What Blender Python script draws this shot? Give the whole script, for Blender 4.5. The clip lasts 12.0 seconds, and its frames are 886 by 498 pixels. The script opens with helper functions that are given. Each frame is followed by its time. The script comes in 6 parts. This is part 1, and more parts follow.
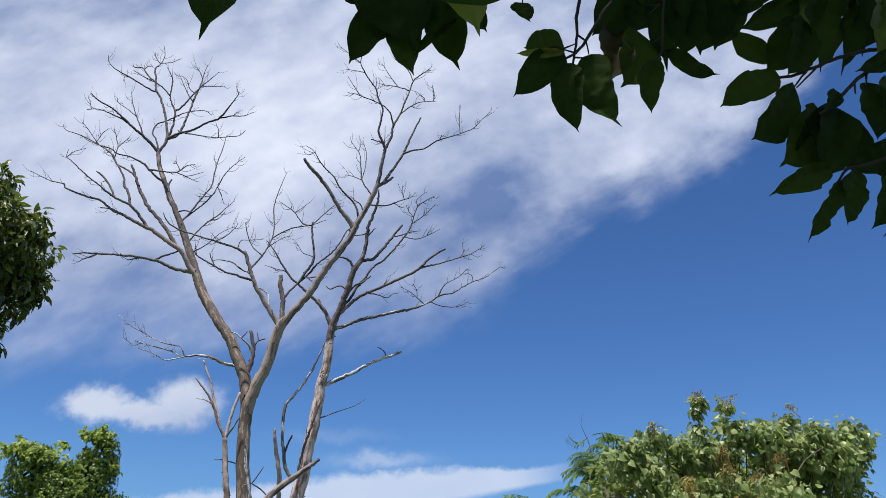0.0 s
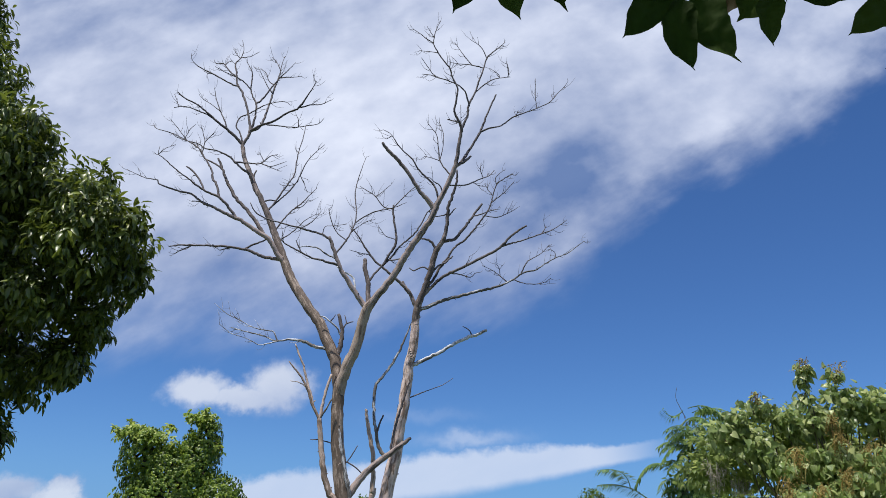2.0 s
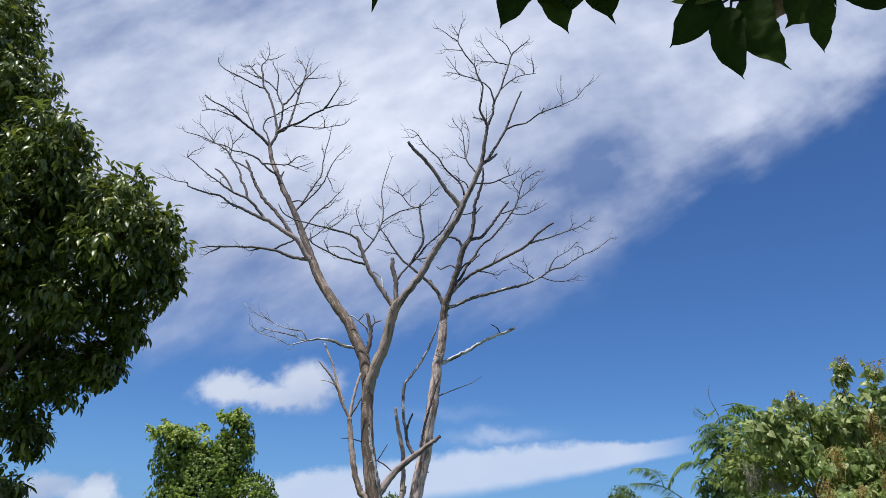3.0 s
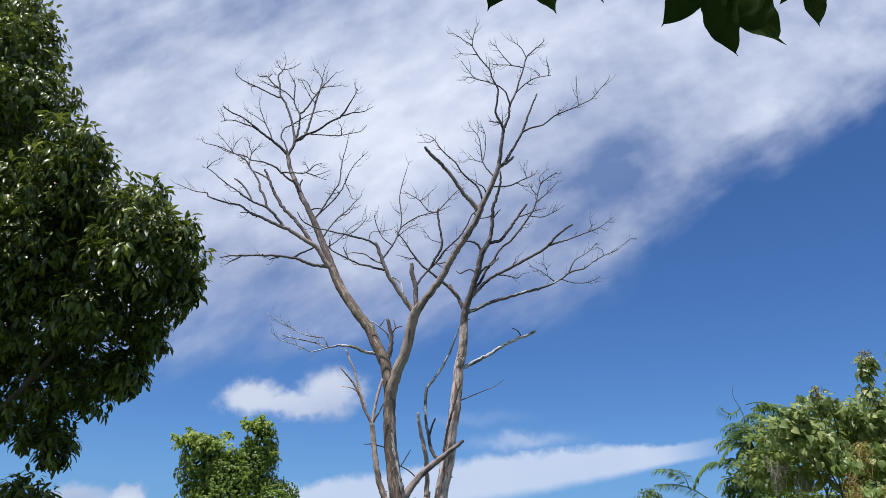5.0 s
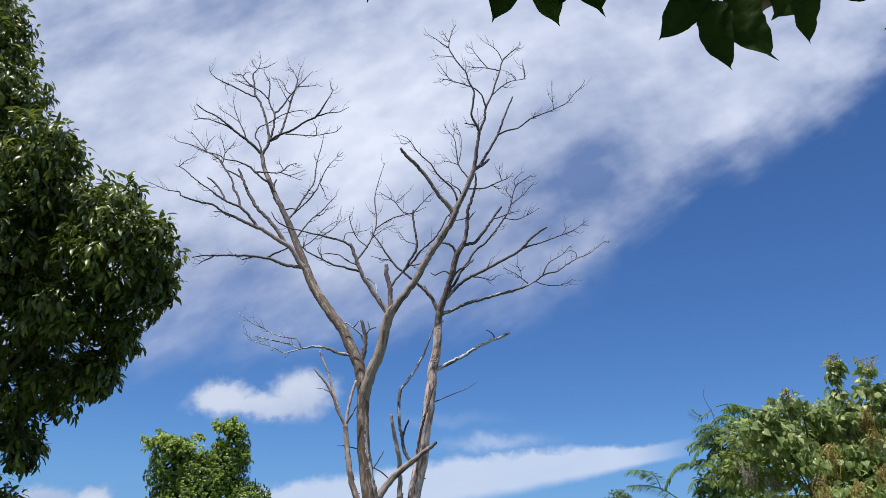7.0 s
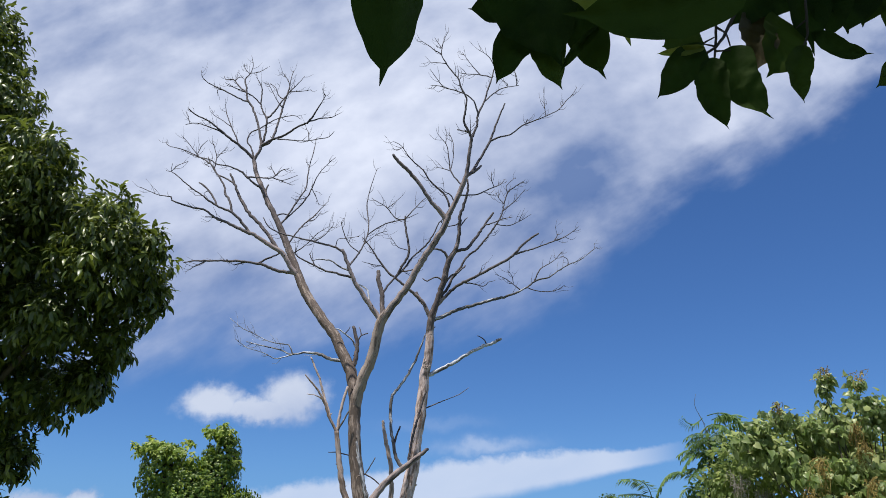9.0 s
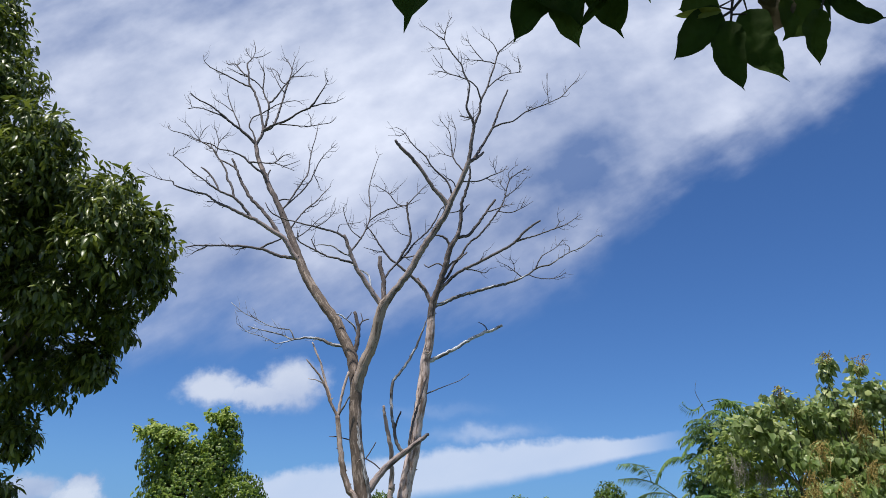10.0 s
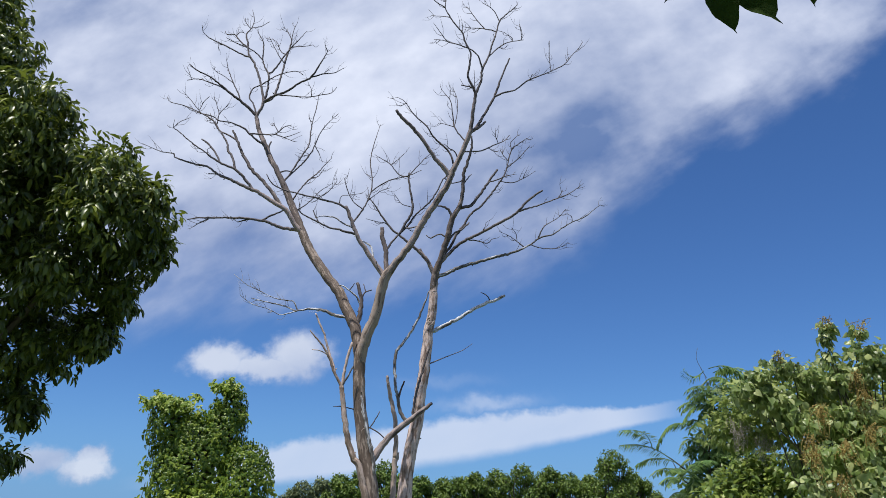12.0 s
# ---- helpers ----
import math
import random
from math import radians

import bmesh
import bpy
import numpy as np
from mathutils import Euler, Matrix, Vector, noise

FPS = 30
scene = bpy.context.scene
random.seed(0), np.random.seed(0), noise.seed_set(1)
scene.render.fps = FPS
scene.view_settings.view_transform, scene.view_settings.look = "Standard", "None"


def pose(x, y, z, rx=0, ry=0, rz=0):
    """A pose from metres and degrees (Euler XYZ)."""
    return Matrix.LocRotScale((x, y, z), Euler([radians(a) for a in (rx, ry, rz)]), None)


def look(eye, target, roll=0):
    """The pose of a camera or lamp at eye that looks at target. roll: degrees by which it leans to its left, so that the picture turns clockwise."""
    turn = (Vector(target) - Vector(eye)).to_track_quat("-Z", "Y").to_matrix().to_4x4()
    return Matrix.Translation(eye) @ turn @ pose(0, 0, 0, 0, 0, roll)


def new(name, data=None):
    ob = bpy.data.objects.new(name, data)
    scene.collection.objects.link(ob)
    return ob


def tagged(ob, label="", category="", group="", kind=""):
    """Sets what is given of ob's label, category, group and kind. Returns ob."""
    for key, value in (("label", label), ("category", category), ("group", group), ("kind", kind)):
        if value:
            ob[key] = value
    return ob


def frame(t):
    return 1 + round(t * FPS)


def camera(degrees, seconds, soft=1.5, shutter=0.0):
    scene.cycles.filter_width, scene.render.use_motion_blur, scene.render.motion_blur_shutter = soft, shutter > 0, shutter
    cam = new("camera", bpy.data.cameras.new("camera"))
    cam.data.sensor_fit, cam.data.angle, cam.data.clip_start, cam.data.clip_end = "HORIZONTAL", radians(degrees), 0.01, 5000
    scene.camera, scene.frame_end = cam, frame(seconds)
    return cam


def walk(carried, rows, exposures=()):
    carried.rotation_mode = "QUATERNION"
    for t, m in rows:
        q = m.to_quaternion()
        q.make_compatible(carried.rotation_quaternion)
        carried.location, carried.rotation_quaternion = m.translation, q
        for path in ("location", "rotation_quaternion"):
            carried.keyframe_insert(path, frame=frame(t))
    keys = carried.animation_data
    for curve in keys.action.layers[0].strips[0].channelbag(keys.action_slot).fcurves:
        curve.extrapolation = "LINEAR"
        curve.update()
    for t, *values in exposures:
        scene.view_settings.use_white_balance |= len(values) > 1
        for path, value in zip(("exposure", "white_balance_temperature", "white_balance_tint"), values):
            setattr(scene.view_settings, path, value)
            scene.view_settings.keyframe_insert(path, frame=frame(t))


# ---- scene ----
cam = camera(62.1, 12.0, soft=0.6)

PATH = [
    (0, look((0.1204, -0.0011, 1.6323), (1.233, 9.021, 5.798), 0.77)),
    (0.5, look((0.0974, 0.0143, 1.6447), (0.929, 9.106, 5.725), 1.14)),
    (1, look((0.0855, 0.0373, 1.6331), (0.630, 9.187, 5.632), 1.22)),
    (1.5, look((0.0811, 0.0288, 1.6185), (0.366, 9.216, 5.557), 1.06)),
    (2, look((0.0880, 0.0293, 1.6144), (0.134, 9.236, 5.518), 1.02)),
    (2.5, look((0.0702, 0.0242, 1.6402), (-0.072, 9.247, 5.502), 1.03)),
    (3, look((0.0635, 0.0192, 1.6288), (-0.241, 9.237, 5.495), 1.15)),
    (3.5, look((0.0796, 0.0278, 1.6166), (-0.387, 9.229, 5.505), 1.26)),
    (5.5, look((0.0911, 0.0325, 1.6102), (-0.493, 9.209, 5.542), 0.51)),
    (6, look((0.0797, 0.0373, 1.6330), (-0.382, 9.228, 5.547), 0.26)),
    (6.5, look((0.0695, 0.0201, 1.6098), (-0.259, 9.209, 5.542), 0.22)),
    (7, look((0.0612, 0.0156, 1.6096), (-0.156, 9.200, 5.559), 0.15)),
    (9, look((0.0483, -0.0216, 1.6534), (-0.052, 9.146, 5.645), 0.03)),
    (9.5, look((0.0566, -0.0128, 1.6300), (-0.063, 9.174, 5.577), 0.23)),
    (10, look((0.0318, -0.0141, 1.6225), (-0.080, 9.218, 5.463), 0.47)),
    (10.5, look((0.0350, -0.0008, 1.6123), (-0.096, 9.280, 5.334), 0.45)),
    (11, look((0.0461, 0.0013, 1.5994), (-0.112, 9.323, 5.215), 0.38)),
    (11.5, look((0.0462, 0.0035, 1.6044), (-0.113, 9.356, 5.141), 0.27)),
    (12, look((0.0502, 0.0042, 1.6030), (-0.104, 9.376, 5.087), 0.17)),
]
walk(cam, PATH)

# ---- daylight ----
SUN_HEIGHT, SUN_SIDE = 70.0, -142.0          # degrees up, and clockwise from straight ahead
sun_way = Vector((math.sin(radians(SUN_SIDE)) * math.cos(radians(SUN_HEIGHT)),
                  math.cos(radians(SUN_SIDE)) * math.cos(radians(SUN_HEIGHT)), math.sin(radians(SUN_HEIGHT))))
sun = new("sun", bpy.data.lights.new("sun", "SUN"))
sun.data.energy, sun.data.angle, sun.data.color = 5.6, radians(0.55), (1.0, 0.95, 0.86)
sun.matrix_world = look(sun_way * 60, (0, 0, 0))
scene.view_settings.exposure = 0.0

world = bpy.data.worlds.new("sky")
scene.world = world
world.use_nodes = True
wt = world.node_tree
wt.nodes.clear()


def node(tree, kind, **values):
    """A node with its inputs set; a value that is a socket is linked."""
    made = tree.nodes.new(kind)
    for key, value in values.items():
        key = key.replace("_", " ")
        socket = made.inputs[int(key[1:])] if key[0] == "i" and key[1:].isdigit() else made.inputs[key]
        if isinstance(value, bpy.types.NodeSocket):
            tree.links.new(value, socket)
        else:
            socket.default_value = value
    return made


def calc(tree, op, a, b=0.0, c=0.0, clamp=False):
    made = node(tree, "ShaderNodeMath", i0=a, i1=b, i2=c)
    made.operation, made.use_clamp = op, clamp
    return made.outputs[0]


def blend(tree, amount, a, b):
    made = tree.nodes.new("ShaderNodeMix")
    made.data_type = "RGBA"
    for socket, value in ((made.inputs[0], amount), (made.inputs[6], a), (made.inputs[7], b)):
        if isinstance(value, bpy.types.NodeSocket):
            tree.links.new(value, socket)
        else:
            socket.default_value = value if not isinstance(value, tuple) or len(value) == 4 else (*value, 1)
    return made.outputs[2]


def ease(tree, value, low, high):
    made = node(tree, "ShaderNodeMapRange", Value=value, From_Min=low, From_Max=high)
    made.interpolation_type = "SMOOTHSTEP"
    return made.outputs[0]


def grain_noise(tree, vector, scale, detail=4.0, rough=0.55):
    made = node(tree, "ShaderNodeTexNoise", Vector=vector, Scale=scale, Detail=detail, Roughness=rough)
    return made.outputs[0]


def sky_world():
    w = wt
    air = w.nodes.new("ShaderNodeTexSky")
    air.sky_type, air.sun_disc = "NISHITA", False
    air.sun_elevation, air.sun_rotation = radians(SUN_HEIGHT), radians(SUN_SIDE)
    air.altitude, air.air_density, air.dust_density, air.ozone_density = 300, 1.0, 0.4, 3.0
    blue = node(w, "ShaderNodeVectorMath", i0=air.outputs[0], i1=(0.0475, 0.0752, 0.1135))
    blue.operation = "MULTIPLY"
    blue = blue.outputs[0]

    # the flat cloud deck: sideways and upward slope of each view of the sky
    way = node(w, "ShaderNodeSeparateXYZ", Vector=w.nodes.new("ShaderNodeTexCoord").outputs["Generated"])
    ahead = calc(w, "MAXIMUM", calc(w, "ABSOLUTE", way.outputs[1]), 0.12)
    u0, v0 = calc(w, "DIVIDE", way.outputs[0], ahead), calc(w, "DIVIDE", way.outputs[2], ahead)
    flat = node(w, "ShaderNodeCombineXYZ", X=u0, Y=v0).outputs[0]
    blue = blend(w, calc(w, "MULTIPLY", ease(w, v0, 0.19, 0.0), 0.62), blue, (0.142, 0.340, 0.71))
    warp = node(w, "ShaderNodeTexNoise", Vector=flat, Scale=4.0, Detail=2.5, Roughness=0.5).outputs[1]
    warp = node(w, "ShaderNodeSeparateXYZ", Vector=warp)
    u = calc(w, "MULTIPLY_ADD", calc(w, "SUBTRACT", warp.outputs[0], 0.5), 0.12, u0)
    v = calc(w, "MULTIPLY_ADD", calc(w, "SUBTRACT", warp.outputs[1], 0.5), 0.08, v0)
    def drawn(turn, stretch):
        """The cloud deck's plane, drawn out along one way."""
        made = node(w, "ShaderNodeMapping", Vector=flat, Rotation=(0, 0, radians(turn)), Scale=(1.0, 1.0 / stretch, 1.0))
        made.vector_type = "TEXTURE"
        return made.outputs[0]

    wide = grain_noise(w, drawn(24, 1.6), 2.8, 4, 0.5)
    wisp = grain_noise(w, drawn(30, 1.8), 5.5, 6, 0.52)
    streaky = grain_noise(w, drawn(33, 2.5), 7.0, 7, 0.52)
    mottle = grain_noise(w, drawn(22, 1.35), 11.0, 5, 0.5)
    fine = grain_noise(w, flat, 22.0, 6, 0.56)
    lumps = node(w, "ShaderNodeTexNoise", Vector=flat, Scale=34.0, Detail=8.0, Roughness=0.6).outputs[1]
    lumps = node(w, "ShaderNodeSeparateXYZ", Vector=lumps)

    def puff(x, y, rx, ry, turn=0.0, a=u, b=v):
        """1 in the middle of an ellipse of sky, falling to 0.37 at its rim."""
        c, s = math.cos(radians(turn)), math.sin(radians(turn))
        dx, dy = calc(w, "SUBTRACT", a, x), calc(w, "SUBTRACT", b, y)
        p = calc(w, "ADD", calc(w, "MULTIPLY", dx, c / rx), calc(w, "MULTIPLY", dy, s / rx))
        q = calc(w, "ADD", calc(w, "MULTIPLY", dx, -s / ry), calc(w, "MULTIPLY", dy, c / ry))
        return calc(w, "EXPONENT", calc(w, "MULTIPLY", calc(w, "ADD", calc(w, "MULTIPLY", p, p), calc(w, "MULTIPLY", q, q)), -1.0))

    # lower rim of the great bank, rising to the east
    rim = w.nodes.new("ShaderNodeValToRGB")
    stops = ((-1.0, 0.22), (-0.5, 0.265), (-0.37, 0.285), (-0.18, 0.295), (0.0, 0.325), (0.10, 0.343), (0.165, 0.362),
             (0.20, 0.395), (0.225, 0.447), (0.30, 0.512), (0.395, 0.568), (0.50, 0.608), (0.61, 0.66), (0.70, 0.745), (0.84, 0.90), (1.1, 1.2))
    while len(rim.color_ramp.elements) < len(stops):
        rim.color_ramp.elements.new(0.5)
    for e, (a, b) in zip(rim.color_ramp.elements, stops):
        e.position, e.color = (a + 1.0) / 2.1, (b / 1.2,) * 3 + (1,)
    w.links.new(calc(w, "MULTIPLY_ADD", u, 1 / 2.1, 1 / 2.1), rim.inputs[0])
    above = calc(w, "SUBTRACT", v, calc(w, "MULTIPLY", rim.outputs[0], 1.2))
    above = calc(w, "MULTIPLY_ADD", calc(w, "SUBTRACT", streaky, 0.5), 0.12, calc(w, "ADD", above, 0.012))
    above = calc(w, "MULTIPLY_ADD", calc(w, "SUBTRACT", fine, 0.5), 0.03, above)
    soft = ease(w, u0, 0.05, 0.3)
    bank = blend(w, soft, ease(w, above, -0.045, 0.13), ease(w, above, -0.03, 0.10))

    def summed(start, *terms):
        total = start
        for value, amount in terms:
            total = calc(w, "MULTIPLY_ADD", value, amount, total)
        return total

    thick = summed(0.50, (wide, 0.42), (fine, 0.16), (streaky, 0.36), (puff(-0.1, 0.66, 0.3, 0.26, 20), 0.30), (puff(-0.22, 0.36, 0.36, 0.06, 0), -0.33),
                   (puff(0.06, 0.40, 0.18, 0.06, 15), -0.16), (puff(0.16, 0.59, 0.17, 0.09, 28), -0.02), (puff(-0.38, 0.91, 0.28, 0.08, 0), -0.16),
                   (puff(0.33, 0.76, 0.22, 0.085, 15), 0.2), (puff(0.2, 0.55, 0.26, 0.10, 32), -0.04))
    bank = calc(w, "MULTIPLY", bank, calc(w, "ADD", thick, 0.0, clamp=True))
    lit = summed(-1.04, (wide, 0.70), (wisp, 0.42), (streaky, 0.26), (mottle, 0.85), (fine, 0.24), (puff(-0.08, 0.66, 0.24, 0.22, 28), 0.46), (puff(0.36, 0.79, 0.16, 0.06, 15), 0.20),
                 (puff(-0.34, 0.91, 0.25, 0.08, -5), -0.16), (puff(0.18, 0.64, 0.21, 0.125, 35), -0.31), (puff(0.30, 0.61, 0.14, 0.07, 35), -0.14), (puff(0.06, 0.49, 0.15, 0.10, 30), -0.24),
                 (puff(-0.32, 0.42, 0.26, 0.07, 0), -0.16), (puff(0.57, 0.68, 0.10, 0.04, 25), -0.14), (puff(-0.45, 0.60, 0.14, 0.12, 0), 0.20),
                 (puff(0.15, 0.55, 0.20, 0.10, 32), -0.20), (puff(0.40, 0.68, 0.14, 0.05, 25), 0.22))
    sky = blend(w, bank, blue, blend(w, calc(w, "MULTIPLY_ADD", lit, 0.90, 0.35, clamp=True), (0.150, 0.235, 0.470), (0.790, 0.845, 1.0)))

    # fair-weather heaps and the low streak
    uf = calc(w, "MULTIPLY_ADD", calc(w, "SUBTRACT", lumps.outputs[0], 0.5), 0.055, u0)
    vf = calc(w, "MULTIPLY_ADD", calc(w, "SUBTRACT", lumps.outputs[1], 0.5), 0.034, v0)
    heap = puff(-0.215, 0.214, 0.054, 0.040, 0, uf, vf)
    for x, y, rx, ry in ((-0.325, 0.209, 0.054, 0.029), (-0.265, 0.199, 0.075, 0.020)):
        heap = calc(w, "MAXIMUM", heap, puff(x, y, rx, ry, 0, uf, vf))
    low = puff(-0.488, 0.066, 0.045, 0.026, 0, uf, vf)
    for x, y, rx, ry in ((-0.55, 0.074, 0.06, 0.022), (-0.478, 0.084, 0.026, 0.015)):
        low = calc(w, "MAXIMUM", low, puff(x, y, rx, ry, 0, uf, vf))
    heap = calc(w, "MAXIMUM", heap, low)
    edge = calc(w, "MULTIPLY_ADD", calc(w, "SUBTRACT", wisp, 0.5), 0.25, heap)
    top = ease(w, calc(w, "SUBTRACT", vf, calc(w, "MULTIPLY", u0, 0.30)), 0.215, 0.305)
    top = calc(w, "MAXIMUM", top, calc(w, "MULTIPLY", puff(-0.482, 0.068, 0.033, 0.020, 0, uf, vf), 1.3), clamp=True)
    sky = blend(w, calc(w, "MULTIPLY", ease(w, edge, 0.27, 0.84), 0.80), sky,
                blend(w, top, (0.40, 0.48, 0.69), (0.74, 0.79, 0.90)))
    middle = calc(w, "MULTIPLY_ADD", uf, 0.133, 0.103)
    half = calc(w, "MULTIPLY_ADD", ease(w, u0, 0.0, 0.36), -0.0215, 0.031)
    half = calc(w, "MULTIPLY", half, calc(w, "MULTIPLY_ADD", ease(w, u0, -0.50, -0.15), 0.75, 0.25))
    band = calc(w, "SUBTRACT", 1.0, calc(w, "DIVIDE", calc(w, "ABSOLUTE", calc(w, "SUBTRACT", blend(w, ease(w, calc(w, "MULTIPLY_ADD", u0, -0.133, v0), 0.095, 0.125), v0, vf), middle)), half))
    band = calc(w, "MULTIPLY", ease(w, band, -0.12, 0.45), calc(w, "MULTIPLY", ease(w, u0, 0.33, 0.20), ease(w, u0, -0.45, -0.25)))
    band = calc(w, "MAXIMUM", calc(w, "MULTIPLY", band, 0.88), calc(w, "MULTIPLY", puff(0.045, 0.150, 0.055, 0.009, 3, uf, vf), 0.5))
    band = calc(w, "MAXIMUM", band, calc(w, "MULTIPLY", puff(-0.02, 0.178, 0.06, 0.008, 3, uf, vf), 0.14))
    sky = blend(w, band, sky, blend(w, wisp, (0.48, 0.60, 0.83), (0.72, 0.785, 0.93)))
    back = node(w, "ShaderNodeBackground", Color=sky, Strength=1.0)
    w.links.new(back.outputs[0], w.nodes.new("ShaderNodeOutputWorld").inputs[0])


sky_world()

# ---- materials ----
def material(name):
    m = bpy.data.materials.new(name)
    m.use_nodes = True
    m.node_tree.nodes.clear()
    return m, m.node_tree


def finish(tree, shader):
    tree.links.new(shader, tree.nodes.new("ShaderNodeOutputMaterial").inputs[0])


def bump(tree, height, strength, distance):
    return node(tree, "ShaderNodeBump", Height=height, Strength=strength, Distance=distance).outputs[0]


def bark(name, main, pale, dark, streak=9.0, pale_share=0.5, thin=None):
    """Bark or bare wood whose streaks run along the limb; the attribute grain holds turn and length."""
    m, t = material(name)
    grain = t.nodes.new("ShaderNodeAttribute")
    grain.attribute_name = "grain"
    g = grain.outputs["Vector"]
    own = t.nodes.new("ShaderNodeObjectInfo").outputs["Random"]
    place = t.nodes.new("ShaderNodeTexCoord").outputs["Object"]
    lines = grain_noise(t, g, streak, 6, 0.65)
    patch = grain_noise(t, place, 5.0, 4, 0.6)
    fine = grain_noise(t, g, streak * 4.5, 5, 0.7)
    broad = grain_noise(t, g, streak * 0.4, 3, 0.6)
    flake = node(t, "ShaderNodeTexVoronoi", Vector=g, Scale=streak * 0.7).outputs[0]
    tone = calc(t, "ADD", calc(t, "MULTIPLY", own, 0.5), calc(t, "MULTIPLY", patch, 0.9))
    tone = calc(t, "MULTIPLY_ADD", calc(t, "SUBTRACT", lines, 0.5), 0.9, tone)
    tone = calc(t, "MULTIPLY_ADD", calc(t, "SUBTRACT", broad, 0.5), 1.3, tone)
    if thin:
        # dark bark and painted-in shade darken thin limbs; thick ones are bare and bleached
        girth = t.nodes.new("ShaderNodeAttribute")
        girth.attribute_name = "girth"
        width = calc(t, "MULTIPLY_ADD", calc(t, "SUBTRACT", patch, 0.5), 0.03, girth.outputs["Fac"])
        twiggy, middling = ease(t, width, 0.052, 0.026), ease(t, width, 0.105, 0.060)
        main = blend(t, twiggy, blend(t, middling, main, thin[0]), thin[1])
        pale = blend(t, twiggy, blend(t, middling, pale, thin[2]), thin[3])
    colour = blend(t, ease(t, tone, 0.95 - pale_share, 1.25 - pale_share), main, pale)
    colour = blend(t, calc(t, "MULTIPLY", ease(t, lines, 0.43, 0.33), 0.42), colour, dark)
    colour = blend(t, calc(t, "MULTIPLY", ease(t, fine, 0.45, 0.34), 0.55), colour, dark)
    high = calc(t, "ADD", calc(t, "MULTIPLY", lines, 0.7), calc(t, "ADD", calc(t, "MULTIPLY", fine, 0.3), calc(t, "MULTIPLY", flake, 0.25)))
    s = node(t, "ShaderNodeBsdfPrincipled", Base_Color=colour, Roughness=0.82, Normal=bump(t, high, 0.6, 0.015))
    finish(t, s.outputs[0])
    return m


def foliage(name, main, young, old, gloss=0.42, through_share=0.22, shine=0.4):
    """Leaf blades that differ one by one, with light coming through them."""
    m, t = material(name)
    own = calc(t, "FRACT", calc(t, "ADD", t.nodes.new("ShaderNodeNewGeometry").outputs["Random Per Island"],
                                calc(t, "MULTIPLY", t.nodes.new("ShaderNodeObjectInfo").outputs["Random"], 7.3)))
    place = t.nodes.new("ShaderNodeTexCoord").outputs["Object"]
    clump = grain_noise(t, place, 2.2, 3, 0.5)
    speck = grain_noise(t, place, 60.0, 3, 0.6)
    colour = blend(t, ease(t, own, 0.45, 1.0), main, young)
    colour = blend(t, ease(t, calc(t, "ADD", calc(t, "MULTIPLY", own, 0.25), clump), 0.72, 0.35), colour, old)
    colour = blend(t, calc(t, "MULTIPLY", ease(t, speck, 0.5, 0.75), 0.35), colour, young)
    s = node(t, "ShaderNodeBsdfPrincipled", Base_Color=colour, Roughness=gloss, Specular_IOR_Level=shine,
             Normal=bump(t, speck, 0.25, 0.004))
    warm = blend(t, 0.5, colour, young)
    d = node(t, "ShaderNodeBsdfTranslucent", Color=warm)
    mix = node(t, "ShaderNodeMixShader", Fac=through_share, i1=s.outputs[0], i2=d.outputs[0])
    finish(t, mix.outputs[0])
    return m


# thin-limb tones, lowered partly to stand in for shade on their near side
SHADED_THIN_WOOD = ((0.086, 0.068, 0.067), (0.042, 0.036, 0.041), (0.29, 0.235, 0.225), (0.120, 0.102, 0.108))
DEAD_WOOD = bark("weathered_dead_wood", (0.118, 0.087, 0.070), (0.35, 0.278, 0.235), (0.024, 0.018, 0.015), 9.0, 0.45, SHADED_THIN_WOOD)
DRIFT_WOOD = bark("pale_brown_dead_wood", (0.20, 0.145, 0.115), (0.43, 0.34, 0.30), (0.045, 0.034, 0.028), 9.0, 0.48)
PALE_WOOD = bark("pale_pinkish_dead_wood", (0.21, 0.145, 0.115), (0.60, 0.485, 0.455), (0.05, 0.035, 0.028), 9.0, 0.47, SHADED_THIN_WOOD)
SILVER_WOOD = bark("silvery_dead_wood", (0.10, 0.092, 0.090), (0.54, 0.555, 0.60), (0.026, 0.023, 0.023), 9.0, 0.38)
# bark colour lowered to carry the deep shade among the leaves
LIVE_BARK = bark("grey_brown_bark_in_shade", (0.045, 0.037, 0.029), (0.08, 0.068, 0.054), (0.022, 0.017, 0.013))
GREEN_STEM = bark("green_brown_stem", (0.060, 0.050, 0.030), (0.10, 0.092, 0.055), (0.03, 0.022, 0.016))
DARK_LEAF = foliage("dark_glossy_leaf", (0.060, 0.100, 0.017), (0.20, 0.245, 0.036), (0.026, 0.050, 0.010), 0.36, 0.30, 0.48)
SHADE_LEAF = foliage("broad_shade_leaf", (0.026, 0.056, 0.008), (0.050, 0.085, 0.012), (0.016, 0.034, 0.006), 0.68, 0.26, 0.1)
VINE_LEAF = foliage("vine_leaf", (0.098, 0.182, 0.019), (0.30, 0.38, 0.043), (0.028, 0.074, 0.009), 0.42, 0.32, 0.4)
HEART_LEAF = foliage("heart_leaf", (0.225, 0.335, 0.092), (0.57, 0.63, 0.29), (0.055, 0.10, 0.034), 0.36, 0.55, 0.6)
FERN_LEAF = foliage("feathery_leaflet", (0.098, 0.19, 0.056), (0.22, 0.325, 0.095), (0.048, 0.105, 0.036), 0.45, 0.42, 0.4)
BUSH_LEAF = foliage("bush_leaf", (0.155, 0.24, 0.048), (0.33, 0.40, 0.085), (0.065, 0.115, 0.025), 0.42, 0.45, 0.4)
